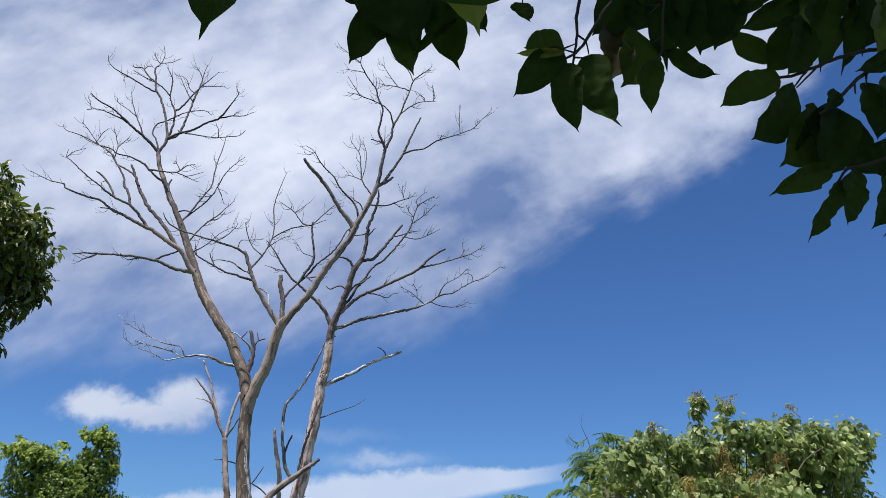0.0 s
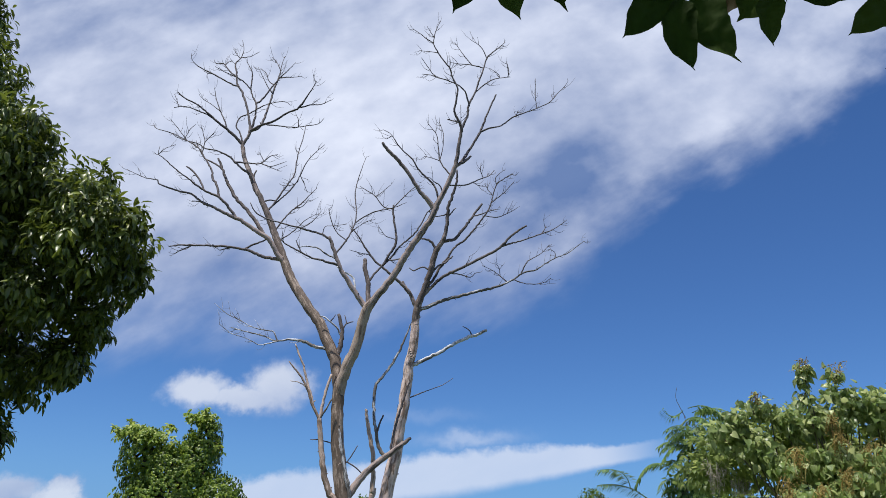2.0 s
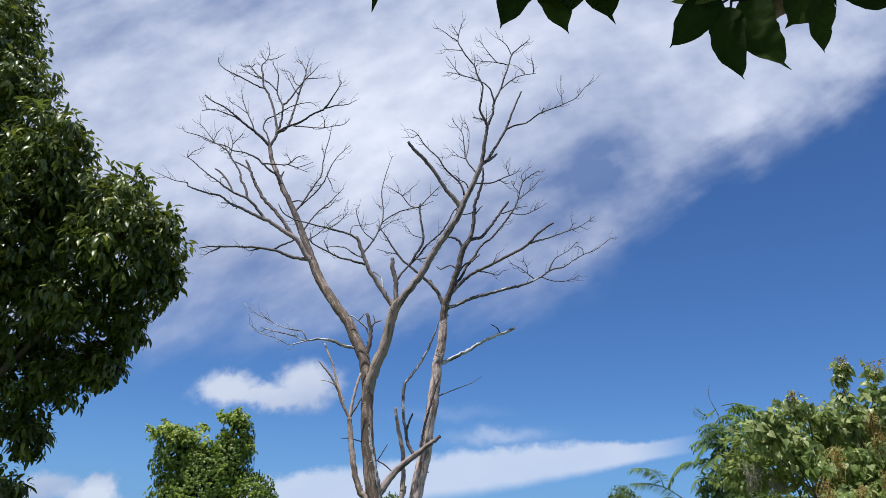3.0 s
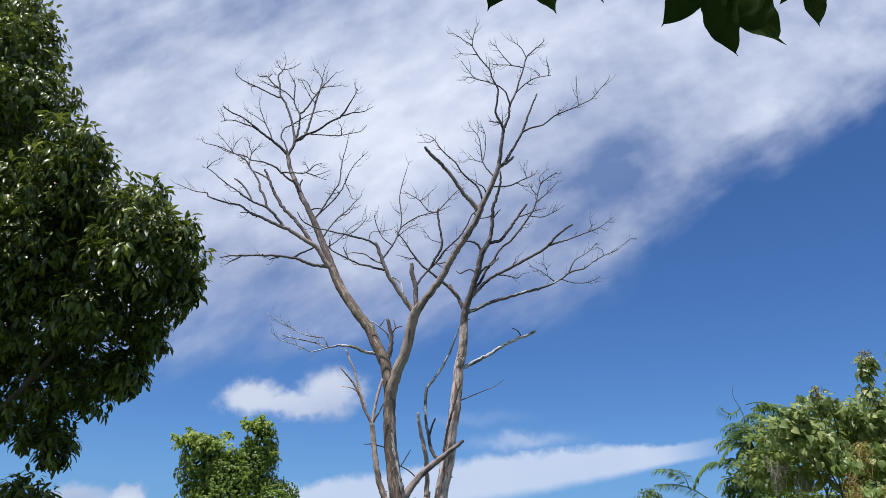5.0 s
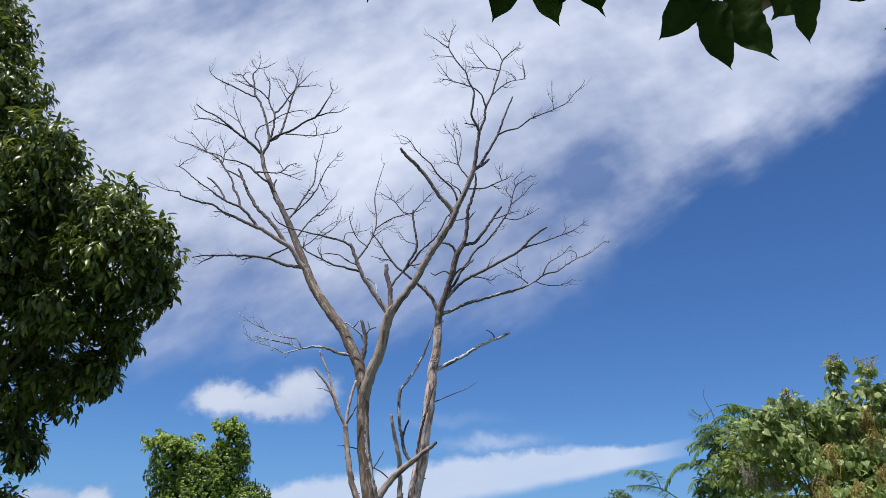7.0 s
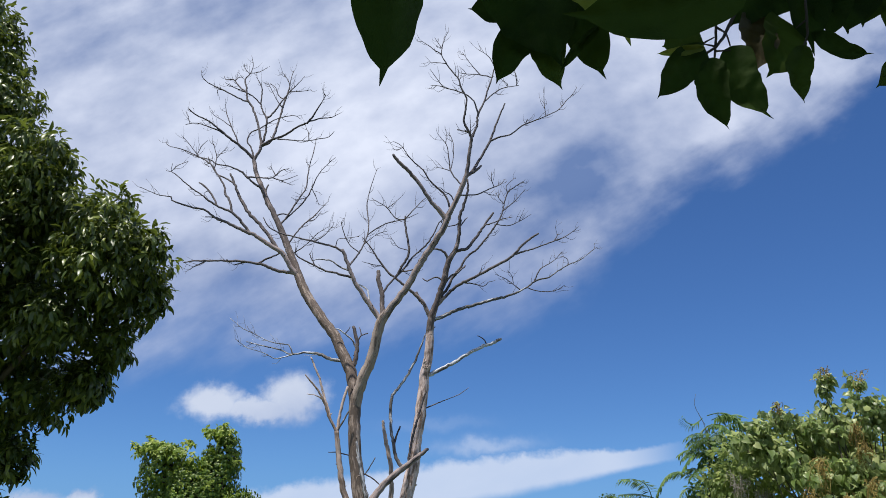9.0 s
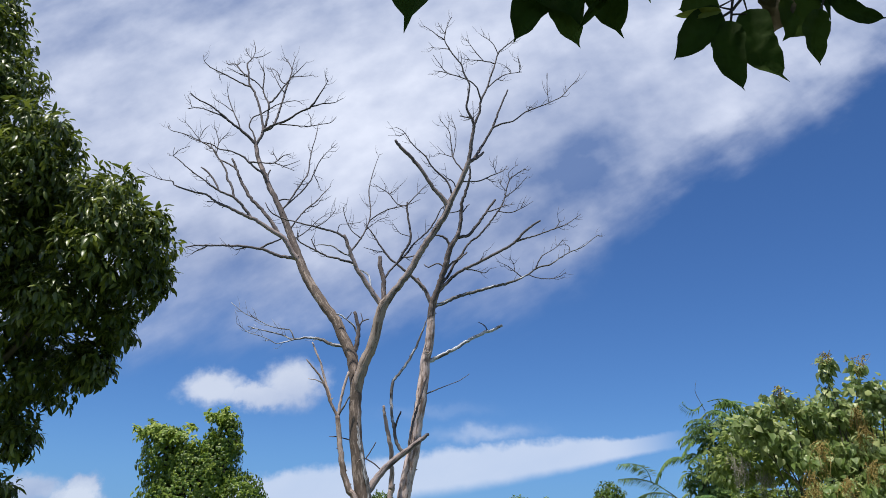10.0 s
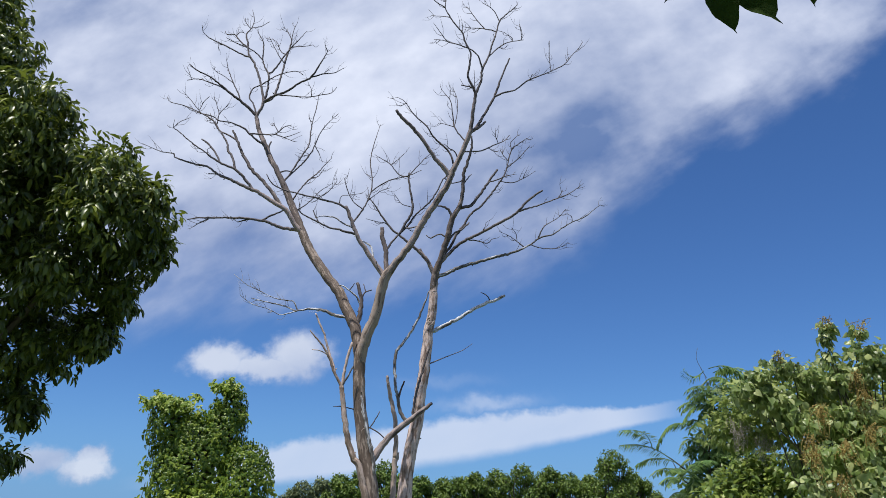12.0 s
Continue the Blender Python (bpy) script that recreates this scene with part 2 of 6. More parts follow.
FAR_LEAF = foliage("woodland_leaf", (0.090, 0.155, 0.026), (0.16, 0.225, 0.034), (0.042, 0.085, 0.015), 0.5, 0.2, 0.3)
# paler, greyer woodland leaf: the haze of distance is mixed into its colour
HAZY_LEAF = foliage("haze_tinted_woodland_leaf", (0.13, 0.17, 0.085), (0.18, 0.21, 0.09), (0.08, 0.12, 0.065), 0.6, 0.2, 0.2)
PANICLE = foliage("dry_flower_strand", (0.34, 0.255, 0.085), (0.48, 0.38, 0.14), (0.19, 0.14, 0.045), 0.7, 0.4, 0.2)


def ground_material():
    m, t = material("rough_grass_ground")
    place = t.nodes.new("ShaderNodeTexCoord").outputs["Object"]
    big, small = grain_noise(t, place, 0.12, 5, 0.6), grain_noise(t, place, 9.0, 6, 0.7)
    colour = blend(t, ease(t, small, 0.3, 0.7), (0.035, 0.055, 0.014), (0.09, 0.12, 0.03))
    colour = blend(t, ease(t, big, 0.52, 0.68), colour, (0.14, 0.105, 0.06))
    s = node(t, "ShaderNodeBsdfPrincipled", Base_Color=colour, Roughness=0.9, Normal=bump(t, small, 0.8, 0.05))
    finish(t, s.outputs[0])
    return m


# ---- building tools ----
def make_mesh(name, verts, faces, mat, grain=None, smooth=True):
    """A mesh from arrays; faces is an array of equal polygons or a list of such arrays."""
    me = bpy.data.meshes.new(name)
    groups = [np.asarray(f, dtype=np.int32) for f in (faces if isinstance(faces, list) else [faces]) if len(f)]
    me.vertices.add(len(verts))
    me.vertices.foreach_set("co", np.asarray(verts, dtype=np.float32).ravel())
    sizes = np.concatenate([np.full(len(f), f.shape[1], dtype=np.int32) for f in groups])
    loops = np.concatenate([f.ravel() for f in groups])
    me.loops.add(len(loops))
    me.loops.foreach_set("vertex_index", loops)
    me.polygons.add(len(sizes))
    me.polygons.foreach_set("loop_start", np.concatenate(([0], np.cumsum(sizes)[:-1])).astype(np.int32))
    me.polygons.foreach_set("use_smooth", np.full(len(sizes), smooth))
    me.update(calc_edges=True)
    if grain is not None:
        me.attributes.new("grain", "FLOAT_VECTOR", "POINT").data.foreach_set("vector", np.ascontiguousarray(grain[:, :3], dtype=np.float32).ravel())
        if grain.shape[1] == 4:
            me.attributes.new("girth", "FLOAT", "POINT").data.foreach_set("value", np.ascontiguousarray(grain[:, 3], dtype=np.float32))
    me.materials.append(mat)
    me.validate()
    return me


def part(name, me, parent, label=""):
    ob = new(name, me)
    if parent is not None:
        ob.parent = parent
        if parent.parent is None:
            ob.matrix_parent_inverse = Matrix.Translation(-Vector(parent.location))
    return tagged(ob, label)


def thing(name, place, label, category, group=""):
    ob = new(name)
    ob.location = place
    ob.empty_display_size = 0.2
    return tagged(ob, label, category, group)


def rounded(points, radii, step):
    """Points and radii of a smooth line through the joints of a limb."""
    p, r = np.asarray(points, float), np.asarray(radii, float)
    ext = np.vstack((2 * p[0] - p[1], p, 2 * p[-1] - p[-2]))
    out, rad = [], []
    for k in range(len(p) - 1):
        a, b, c, d = ext[k:k + 4]
        n = max(2, int(np.linalg.norm(c - b) / max(step, r[k] * 1.2)) + 1)
        for s in np.linspace(0, 1, n, endpoint=False):
            out.append(0.5 * (2 * b + (c - a) * s + (2 * a - 5 * b + 4 * c - d) * s * s + (3 * b - a - 3 * c + d) * s ** 3))
            rad.append(r[k] + (r[k + 1] - r[k]) * s)
    return np.array(out + [p[-1]]), np.array(rad + [r[-1]])


def tube(points, radii, sides, rng, gnarl=0.12, step=0.07, capped=True):
    """Vertices, quads and grain of an uneven round limb."""
    p, r = rounded(points, radii, step)
    n = len(p)
    if n > 4:
        p[1:-1] += rng.normal(size=(n - 2, 3)) * np.minimum(0.22 * r[1:-1], 0.0055)[:, None]
    tangent = np.gradient(p, axis=0)
    tangent /= np.linalg.norm(tangent, axis=1)[:, None] + 1e-12
    side = np.cross(tangent[0], (0.31, 0.77, 0.2))
    side /= np.linalg.norm(side)
    turn = np.linspace(0, 2 * np.pi, sides, endpoint=False)
    along = np.concatenate(([0], np.cumsum(np.linalg.norm(np.diff(p, axis=0), axis=1))))
    phase = rng.uniform(0, 6.28, 6)
    verts, grain = np.empty((n, sides, 3)), np.empty((n, sides, 4))
    for k in range(n):
        side = side - tangent[k] * (side @ tangent[k])
        side /= np.linalg.norm(side) + 1e-12
        other = np.cross(tangent[k], side)
        s = along[k] / max(0.03, radii[0])
        wave = 1 + gnarl * (0.5 * np.sin(2 * turn + phase[0] + 0.23 * s) + 0.35 * np.sin(3 * turn + phase[1] - 0.31 * s)
                            + 0.35 * np.sin(0.41 * s + phase[2]) * np.sin(turn + phase[3]) + 0.2 * np.sin(0.9 * s + phase[4]))
        wave = wave + gnarl * 0.5 * rng.normal(0, 0.15, sides)
        wave = wave * r[k]
        verts[k] = p[k] + np.outer(np.cos(turn) * wave, side) + np.outer(np.sin(turn) * wave, other)
        grain[k] = np.stack((np.cos(turn) * (0.06 + 3.4 * r[k]) + phase[5], np.sin(turn) * (0.06 + 3.4 * r[k]), np.full(sides, along[k] * 0.6), np.full(sides, r[k])), 1)
    i, j = np.meshgrid(np.arange(n - 1), np.arange(sides), indexing="ij")
    quads = np.stack((i * sides + j, i * sides + (j + 1) % sides, (i + 1) * sides + (j + 1) % sides, (i + 1) * sides + j), -1).reshape(-1, 4)
    verts, grain = verts.reshape(-1, 3), grain.reshape(-1, 4)
    if capped:
        tip = p[-1] + tangent[-1] * r[-1] * 0.5
        verts, grain = np.vstack((verts, tip)), np.vstack((grain, grain[-1]))
        last = (n - 1) * sides + np.arange(sides)
        tris = np.stack((last, np.roll(last, -1), np.full(sides, len(verts) - 1)), 1)
    else:
        tris = np.empty((0, 3), int)
    return verts, quads, tris, grain


def joined(tubes):
    """Several tubes as the arrays of one mesh."""
    verts, quads, tris, grain, at = [], [], [], [], 0
    for v, q, t, g in tubes:
        verts.append(v), quads.append(q + at), tris.append(t + at), grain.append(g)
        at += len(v)
    return np.vstack(verts), [np.vstack(quads), np.vstack(tris)], np.vstack(grain)


def tubes_mesh(name, tubes, mat):
    v, f, g = joined(tubes)
    return make_mesh(name, v, f, mat, g)


def blade(rows, fold=0.12, curl=0.25, wave=0.0):
    """A leaf of length 1 along y: rows of (y, half width); folded at the midrib and curled downward."""
    verts, faces = [], []
    for k, (y, h) in enumerate(rows):
        z = -curl * y * y
        w = wave * math.sin(k * 2.3)
        verts += [(-h, y, z + fold * h + w * h), (0, y, z), (h, y, z + fold * h - w * h)]
    for k in range(len(rows) - 1):
        a = 3 * k
        faces += [(a, a + 1, a + 4, a + 3), (a + 1, a + 2, a + 5, a + 4)]
    return np.array(verts, float), np.array(faces, int)


LANCE = blade([(0, 0.02), (0.26, 0.19), (0.66, 0.21), (0.9, 0.11), (1.0, 0.015)], 0.34, 0.55)
OVAL = blade([(0, 0.02), (0.12, 0.20), (0.4, 0.27), (0.72, 0.17), (1.0, 0.004)], 0.2, 0.22)
HEART = blade([(0, 0.10), (-0.06, 0.27), (0.10, 0.40), (0.35, 0.40), (0.62, 0.25), (0.85, 0.07), (1.0, 0.004)], 0.34, 0.30)
HEART[0][0:3] = ((-0.02, 0.03, 0), (0, 0.03, 0), (0.02, 0.03, 0))
BROAD = blade([(0, 0.06), (0.45, 0.30), (1.0, 0.02)], 0.2, 0.2)
SMALL = blade([(0, 0.02), (0.5, 0.19), (1.0, 0.01)], 0.2, 0.15)


def aim(ways, ups, lengths, widths):
    """Turning and scaling matrices that lay a blade along its way with its face towards ups."""
    y = ways / np.linalg.norm(ways, axis=1)[:, None]
    x = np.cross(y, ups)
    x /= np.linalg.norm(x, axis=1)[:, None] + 1e-9
    z = np.cross(x, y)
    return np.stack((x * widths[:, None], y * lengths[:, None], z * lengths[:, None]), axis=1)


def blades(template, places, turns):
    """All the blades as the arrays of one mesh."""
    tv, tf = template
    verts = np.einsum("vk,nkc->nvc", tv, turns) + places[:, None, :]
    faces = tf[None] + (np.arange(len(places)) * len(tv))[:, None, None]
    return verts.reshape(-1, 3), faces.reshape(-1, tf.shape[1])


def single_leaves(name, template, places, turns, mat, parent):
    """Leaves as objects of their own that share one mesh."""
    me = make_mesh(name, *template, mat)
    for p, m in zip(places, turns):
        ob = part(name, me, parent)
        x = Matrix(m.T.tolist()).to_4x4()
        x.translation = p.tolist()
        ob.matrix_basis = x


def shoots(lobes, count, rng, inner=0.35, depth=0.3, lump=0.16, least=0.2):
    """Places and outward ways of leafy shoots over a crown made of (x, y, z, rx, ry, rz) lobes."""
    lobes = np.array(lobes, float)
    share = (lobes[:, 3] * lobes[:, 5]) + (lobes[:, 4] * lobes[:, 5])
    share = np.maximum(share, share.mean() * least)
    pick = rng.choice(len(lobes), count * 2, p=share / share.sum())
    way = rng.normal(size=(count * 2, 3))
    way /= np.linalg.norm(way, axis=1)[:, None]
    deep = np.where(rng.random(count * 2) < inner, rng.uniform(0.35, 1.0 - depth, count * 2), rng.uniform(1.0 - depth, 1.0, count * 2))
    L = lobes[pick]
    bulge = 1 + lump * (np.sin(3.1 * way[:, 0] + 5 * way[:, 2] + pick) + np.sin(4.7 * way[:, 1] - 3.3 * way[:, 2] + 2 * pick)) * 0.5
    place = L[:, :3] + way * L[:, 3:] * (deep * bulge)[:, None]
    buried = np.zeros(len(place), bool)
    for k, lobe in enumerate(lobes):
        inside = (((place - lobe[:3]) / lobe[3:]) ** 2).sum(1) < 0.36
        buried |= inside & (pick != k)
    keep = np.flatnonzero(~buried)[:count]
    out = way / lobes[pick][:, 3:]
    out /= np.linalg.norm(out, axis=1)[:, None]
    return place[keep], out[keep]


def rosettes(place, out, each, length, rng, droop=0.5, width=1.0, spread=1.0, vary=0.25, ahead=0.45, gap=0.03, sway=0.3, trail=0.0):
    """Leaf places and matrices: each shoot bears leaves that spread from its tip and hang."""
    p, o = np.repeat(place, each, 0), np.repeat(out, each, 0)
    n = len(p)
    way = o * ahead + rng.normal(size=(n, 3)) * 0.6 * spread
    way[:, 2] -= droop
    ups = o * 0.5 + np.array((0, 0, 1.0)) + rng.normal(size=(n, 3)) * sway
    size = length * rng.uniform(1 - vary, 1 + vary, n)
    way /= np.linalg.norm(way, axis=1)[:, None]
    p = p + way * gap + o * (rng.random(n) * trail)[:, None] + rng.normal(size=(n, 3)) * length * 0.12
    return p, aim(way, ups, size, size * width)

# ---- ground ----
def ground():
    rings = np.concatenate(([0.0], np.geomspace(1.5, 3800, 40)))
    spokes = 72
    verts = [(0, 0, 0)]
    for r in rings[1:]:
        for k in range(spokes):
            a = 2 * math.pi * k / spokes
            verts.append((r * math.cos(a), r * math.sin(a), 0.0))
    verts = np.array(verts)
    verts[:, 2] = 0.05 * np.sin(verts[:, 0] * 0.7) * np.sin(verts[:, 1] * 0.9 + 1) * (np.hypot(verts[:, 0], verts[:, 1]) < 60) - 0.06
    tris = np.array([(0, 1 + k, 1 + (k + 1) % spokes) for k in range(spokes)])
    quads = np.array([(1 + i * spokes + k, 1 + (i + 1) * spokes + k, 1 + (i + 1) * spokes + (k + 1) % spokes, 1 + i * spokes + (k + 1) % spokes)
                      for i in range(len(rings) - 2) for k in range(spokes)])
    ob = new("ground", make_mesh("ground", verts, [tris, quads], ground_material()))
    tagged(ob, "rough green grass ground with bare earth patches", "ground", kind="structure")


ground()

# ---- the dead trees ----
AXES, HOSTS = {}, {}


def line_of(start, steps):
    """Points and radii of a limb from steps of (lean to the east, lean away, metres, radius in mm)."""
    points, radii = [Vector(start)], []
    for lean, away, far, mm in steps:
        a, b = radians(lean), radians(away)
        points.append(points[-1] + far * Vector((math.sin(a) * math.cos(b), math.sin(b), math.cos(a) * math.cos(b))))
        radii.append(mm / 1000)
    return np.array(points), radii


def along(key, share):
    """The place at a share of a limb's length, with its way there."""
    p = AXES[key][0]
    legs = np.linalg.norm(np.diff(p, axis=0), axis=1)
    left = share * legs.sum()
    for k, leg in enumerate(legs):
        if left <= leg + 1e-9 or k == len(legs) - 1:
            return p[k] + (p[k + 1] - p[k]) * min(1.0, left / leg), (p[k + 1] - p[k]) / leg
        left -= leg


def side_twigs(points, radii, rng, count):
    """Short, crooked dead twigs from the thin outer part of a branch."""
    made = []
    legs = len(points) - 1
    for _ in range(count):
        k = rng.integers(max(0, legs // 3), legs)
        s = rng.random()
        if radii[min(k + 1, legs)] > 0.022:
            continue
        at, way = points[k] * (1 - s) + points[k + 1] * s, points[k + 1] - points[k]
        way = way / np.linalg.norm(way)
        turn = rng.normal(size=3) * (1, 0.6, 1)
        turn -= way * (turn @ way)
        turn /= np.linalg.norm(turn)
        far = rng.uniform(0.10, 0.34)
        a = at + (way * 0.75 + turn * 0.75) * far * 0.5
        b = a + (way * 0.9 + turn * rng.uniform(0.1, 0.6) + np.array((0, 0, 0.45))) * far * 0.45 + rng.normal(size=3) * 0.02
        thick = min(radii[k] * 0.6, 0.0054)
        made.append(tube([at, a, b], [thick, thick * 0.75, 0.0018], 4, rng, 0.05, 0.2))
        if rng.random() < 0.5:
            c = a + (way * 0.5 - turn * 0.5 + rng.normal(size=3) * 0.3) * far * 0.4
            made.append(tube([a, c], [thick * 0.6, 0.0016], 4, rng, 0.05, 0.2))
    return made


def stubs(points, radii, rng):
    """The short stumps of twigs that broke away."""
    made = []
    total = np.linalg.norm(np.diff(points, axis=0), axis=1).sum()
    for _ in range(int(total * 1.0)):
        k = rng.integers(0, len(points) - 1)
        s = rng.random()
        at, way = points[k] * (1 - s) + points[k + 1] * s, points[k + 1] - points[k]
        way = way / np.linalg.norm(way)
        turn = rng.normal(size=3)
        turn -= way * (turn @ way)
        turn /= np.linalg.norm(turn)
        r = radii[k] * (1 - s) + radii[k + 1] * s
        far, thick = rng.uniform(0.006, 0.035), min(r * 0.4, rng.uniform(0.006, 0.013))
        made.append(tube([at + turn * r * 0.5, at + turn * (r + far * 0.4) + way * 0.2 * far, at + turn * (r + far) + way * far * rng.uniform(0.2, 0.8)],
                         [thick * 1.4, thick, thick * 0.7], 6, rng, 0.12, 0.05))
    return made


def dead_trunk(key, base, thick, label, *steps, pale=False, slim=False):
    """A standing dead trunk, an object of its own."""
    points, radii = line_of(base, steps)
    radii = [thick / 1000] + radii
    AXES[key] = (points, radii)
    tree = thing("dead_tree", base, label, "dead tree", "dead trees")
    rng = np.random.default_rng(len(AXES) * 17)
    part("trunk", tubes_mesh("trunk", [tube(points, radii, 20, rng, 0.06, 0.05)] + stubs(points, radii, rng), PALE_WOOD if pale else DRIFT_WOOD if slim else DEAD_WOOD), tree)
    HOSTS[key] = (tree, 0)


def limb(key, host, share, thick, *steps, silver=False, bare=False, pale=False, slim=False):
    """A dead limb that leaves its host at a share of the host's length."""
    start = along(host, share)[0]
    points, radii = line_of(start, steps)
    radii = [r * (0.82 if r < 0.05 else 0.90 if r < 0.075 else 0.97) for r in [thick / 1000 * 1.12] + radii]
    AXES[key] = (points, radii)
    parent, level = HOSTS[host]
    rng = np.random.default_rng(len(AXES) * 31 + 7)
    sides = 16 if thick > 60 else 10 if thick > 22 else 7
    tubes = [tube(points, radii, sides, rng, 0.06 if thick > 40 else 0.10, 0.06)]
    if thick > 24:
        tubes += stubs(points, radii, rng)
    if radii[-1] < 0.014 and not bare:
        total = np.linalg.norm(np.diff(points, axis=0), axis=1).sum()
        tubes += side_twigs(points, radii, rng, int(3 + total * 3.2))
    name = "limb" if level == 0 else "branch"
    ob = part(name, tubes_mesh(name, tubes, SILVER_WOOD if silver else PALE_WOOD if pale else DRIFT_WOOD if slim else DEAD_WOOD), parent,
              "silvery bare limb stripped of bark" if silver and level == 0 else "")
    HOSTS[key] = (ob if level == 0 else parent, 1)


def knot(key, height, side, size, tall=1.3):
    """The raised ring round a healed branch scar on the face of a trunk."""
    p, r = AXES[key]
    k = int(np.searchsorted(p[:, 2], height)) - 1
    s = (height - p[k, 2]) / (p[k + 1, 2] - p[k, 2])
    axis, r = p[k] * (1 - s) + p[k + 1] * s, r[k] * (1 - s) + r[k + 1] * s
    face = np.array((side, -1.0, 0.0)) / math.hypot(side, 1.0)
    across = np.array((-face[1], face[0], 0.0))
    rng = np.random.default_rng(len(AXES) + int(height * 10))
    rings = []
    for share, thick in ((1.0, 0.22), (0.45, 0.20)):
        turn = np.linspace(0, 2 * math.pi, 15)
        ring = [axis + face * (r * math.sqrt(max(0.1, 1 - (math.cos(a) * size * share / r) ** 2)) - thick * size * 0.55)
                + across * math.cos(a) * size * share + np.array((0, 0, tall * math.sin(a) * size * share)) for a in turn]
        rings.append(tube(ring, [thick * size] * len(ring), 8, rng, 0.15, 0.05))
    part("knot", tubes_mesh("knot", rings, DRIFT_WOOD), HOSTS[key][0], "ring-shaped scar of a lost branch")


dead_trunk("trunk", (-1.25, 13.80, -0.05), 201, "tall leafless dead tree forking into two bleached limbs", (-5.8, 0.0, 2.424, 136), (-11.8, 0.0, 0.314, 127), (-9.7, 0.0, 0.498, 123), (-8.5, 0.0, 0.511, 115), (-3.9, 0.0, 0.521, 116), (0.5, 0.0, 0.373, 112), (6.3, 0.0, 0.273, 65))
limb("broken_arm", "trunk", 0.529, 76, (32.0, 7.8, 0.404, 72), (39.9, 9.0, 0.336, 67), (50.2, 8.9, 0.330, 63), (50.2, 8.7, 0.336, 53), (52.9, 8.6, 0.145, 48), (53.9, 8.5, 0.131, 32))
limb("west_limb", "trunk", 0.880, 101, (-5.0, 13.7, 0.310, 107), (-8.4, 13.2, 0.311, 109), (-12.1, 12.8, 0.334, 110), (-25.3, 12.4, 0.483, 112), (-28.3, 12.0, 0.439, 108), (-36.1, 11.7, 0.579, 104), (-33.1, 11.2, 0.659, 101), (-25.7, 10.8, 0.552, 90), (-23.4, 10.5, 0.558, 80), (-24.5, 10.1, 0.582, 75), (-25.8, 9.8, 0.520, 70), (-28.3, 9.6, 0.547, 64), (-24.6, 9.3, 0.451, 59), (-24.3, 9.1, 0.423, 53), (-15.6, 9.0, 0.300, 53), (-12.8, 8.9, 0.159, 47))
limb("east_limb", "trunk", 0.888, 85, (8.8, -12.1, 0.277, 96), (11.4, -11.8, 0.246, 101), (17.0, -11.7, 0.243, 107), (25.5, -11.7, 0.293, 102), (14.2, -11.6, 0.331, 102), (12.7, -11.5, 0.276, 103), (21.3, -11.4, 0.232, 99), (36.5, -11.4, 0.201, 77), (40.8, -11.4, 0.284, 73), (36.7, -11.3, 0.311, 73), (28.9, -11.2, 0.339, 69), (30.9, -11.2, 0.322, 69), (35.9, -11.2, 0.341, 69), (30.9, -11.0, 0.326, 70), (21.0, -10.9, 0.219, 70), (28.6, -10.9, 0.258, 55), (24.2, -10.8, 0.276, 56), (22.0, -10.7, 0.274, 52), (14.4, -10.6, 0.277, 46), (6.8, -10.5, 0.297, 41), (7.6, -10.4, 0.360, 36), (-24.8, -10.5, 0.327, 26), (4.5, -10.2, 0.304, 26), (5.6, -10.1, 0.246, 21), (-25.4, -10.3, 0.269, 21), (-14.0, -10.0, 0.191, 18), (-39.5, -10.4, 0.202, 16), (-34.2, -10.3, 0.250, 16), (-23.9, -10.0, 0.204, 11), (6.9, -9.8, 0.191, 11), (17.1, -9.8, 0.199, 8), (25.0, -9.9, 0.139, 6))
limb("wa", "west_limb", 0.994, 40, (-44.8, -12.0, 0.306, 40), (-52.2, -11.5, 0.300, 37), (-54.9, -11.6, 0.271, 34), (-46.5, -11.3, 0.195, 27), (-54.9, -11.5, 0.408, 20), (-66.2, -11.8, 0.296, 20), (-53.0, -11.5, 0.263, 17))
limb("wb", "west_limb", 1.000, 27, (-19.6, 3.6, 0.362, 20), (-36.3, 4.5, 0.167, 20), (7.5, 4.7, 0.271, 20), (55.8, 5.5, 0.258, 17), (48.0, 5.3, 0.267, 17), (55.8, 5.4, 0.263, 14), (73.9, 5.5, 0.389, 10), (118.7, 5.3, 0.212, 7))
limb("wc", "west_limb", 0.994, 40, (17.6, 2.3, 0.389, 41), (-9.9, 2.3, 0.412, 34), (-16.5, 2.2, 0.379, 34), (-21.6, 2.2, 0.416, 31), (-31.1, 2.2, 0.299, 28), (-11.0, 2.1, 0.352, 28), (-12.5, 2.1, 0.269, 21), (28.2, 2.4, 0.222, 14), (9.9, 2.2, 0.254, 11), (-13.7, 2.0, 0.334, 7))
limb("wca", "wc", 0.105, 34, (9.4, 11.7, 0.325, 31), (-0.1, 10.9, 0.411, 28), (-7.8, 10.5, 0.248, 28), (-25.8, 10.3, 0.323, 21), (-17.9, 10.1, 0.246, 21), (-4.7, 10.1, 0.517, 18), (-24.2, 9.8, 0.313, 11), (-30.4, 9.8, 0.194, 7))
limb("wcb", "wc", 0.117, 34, (47.2, 15.9, 0.262, 34), (13.1, 14.0, 0.343, 34), (5.3, 13.2, 0.497, 28), (4.6, 12.8, 0.406, 28), (6.0, 12.7, 0.311, 29), (6.1, 12.5, 0.252, 22), (2.1, 12.1, 0.274, 15), (-24.3, 11.6, 0.355, 11), (-38.6, 12.0, 0.235, 7))
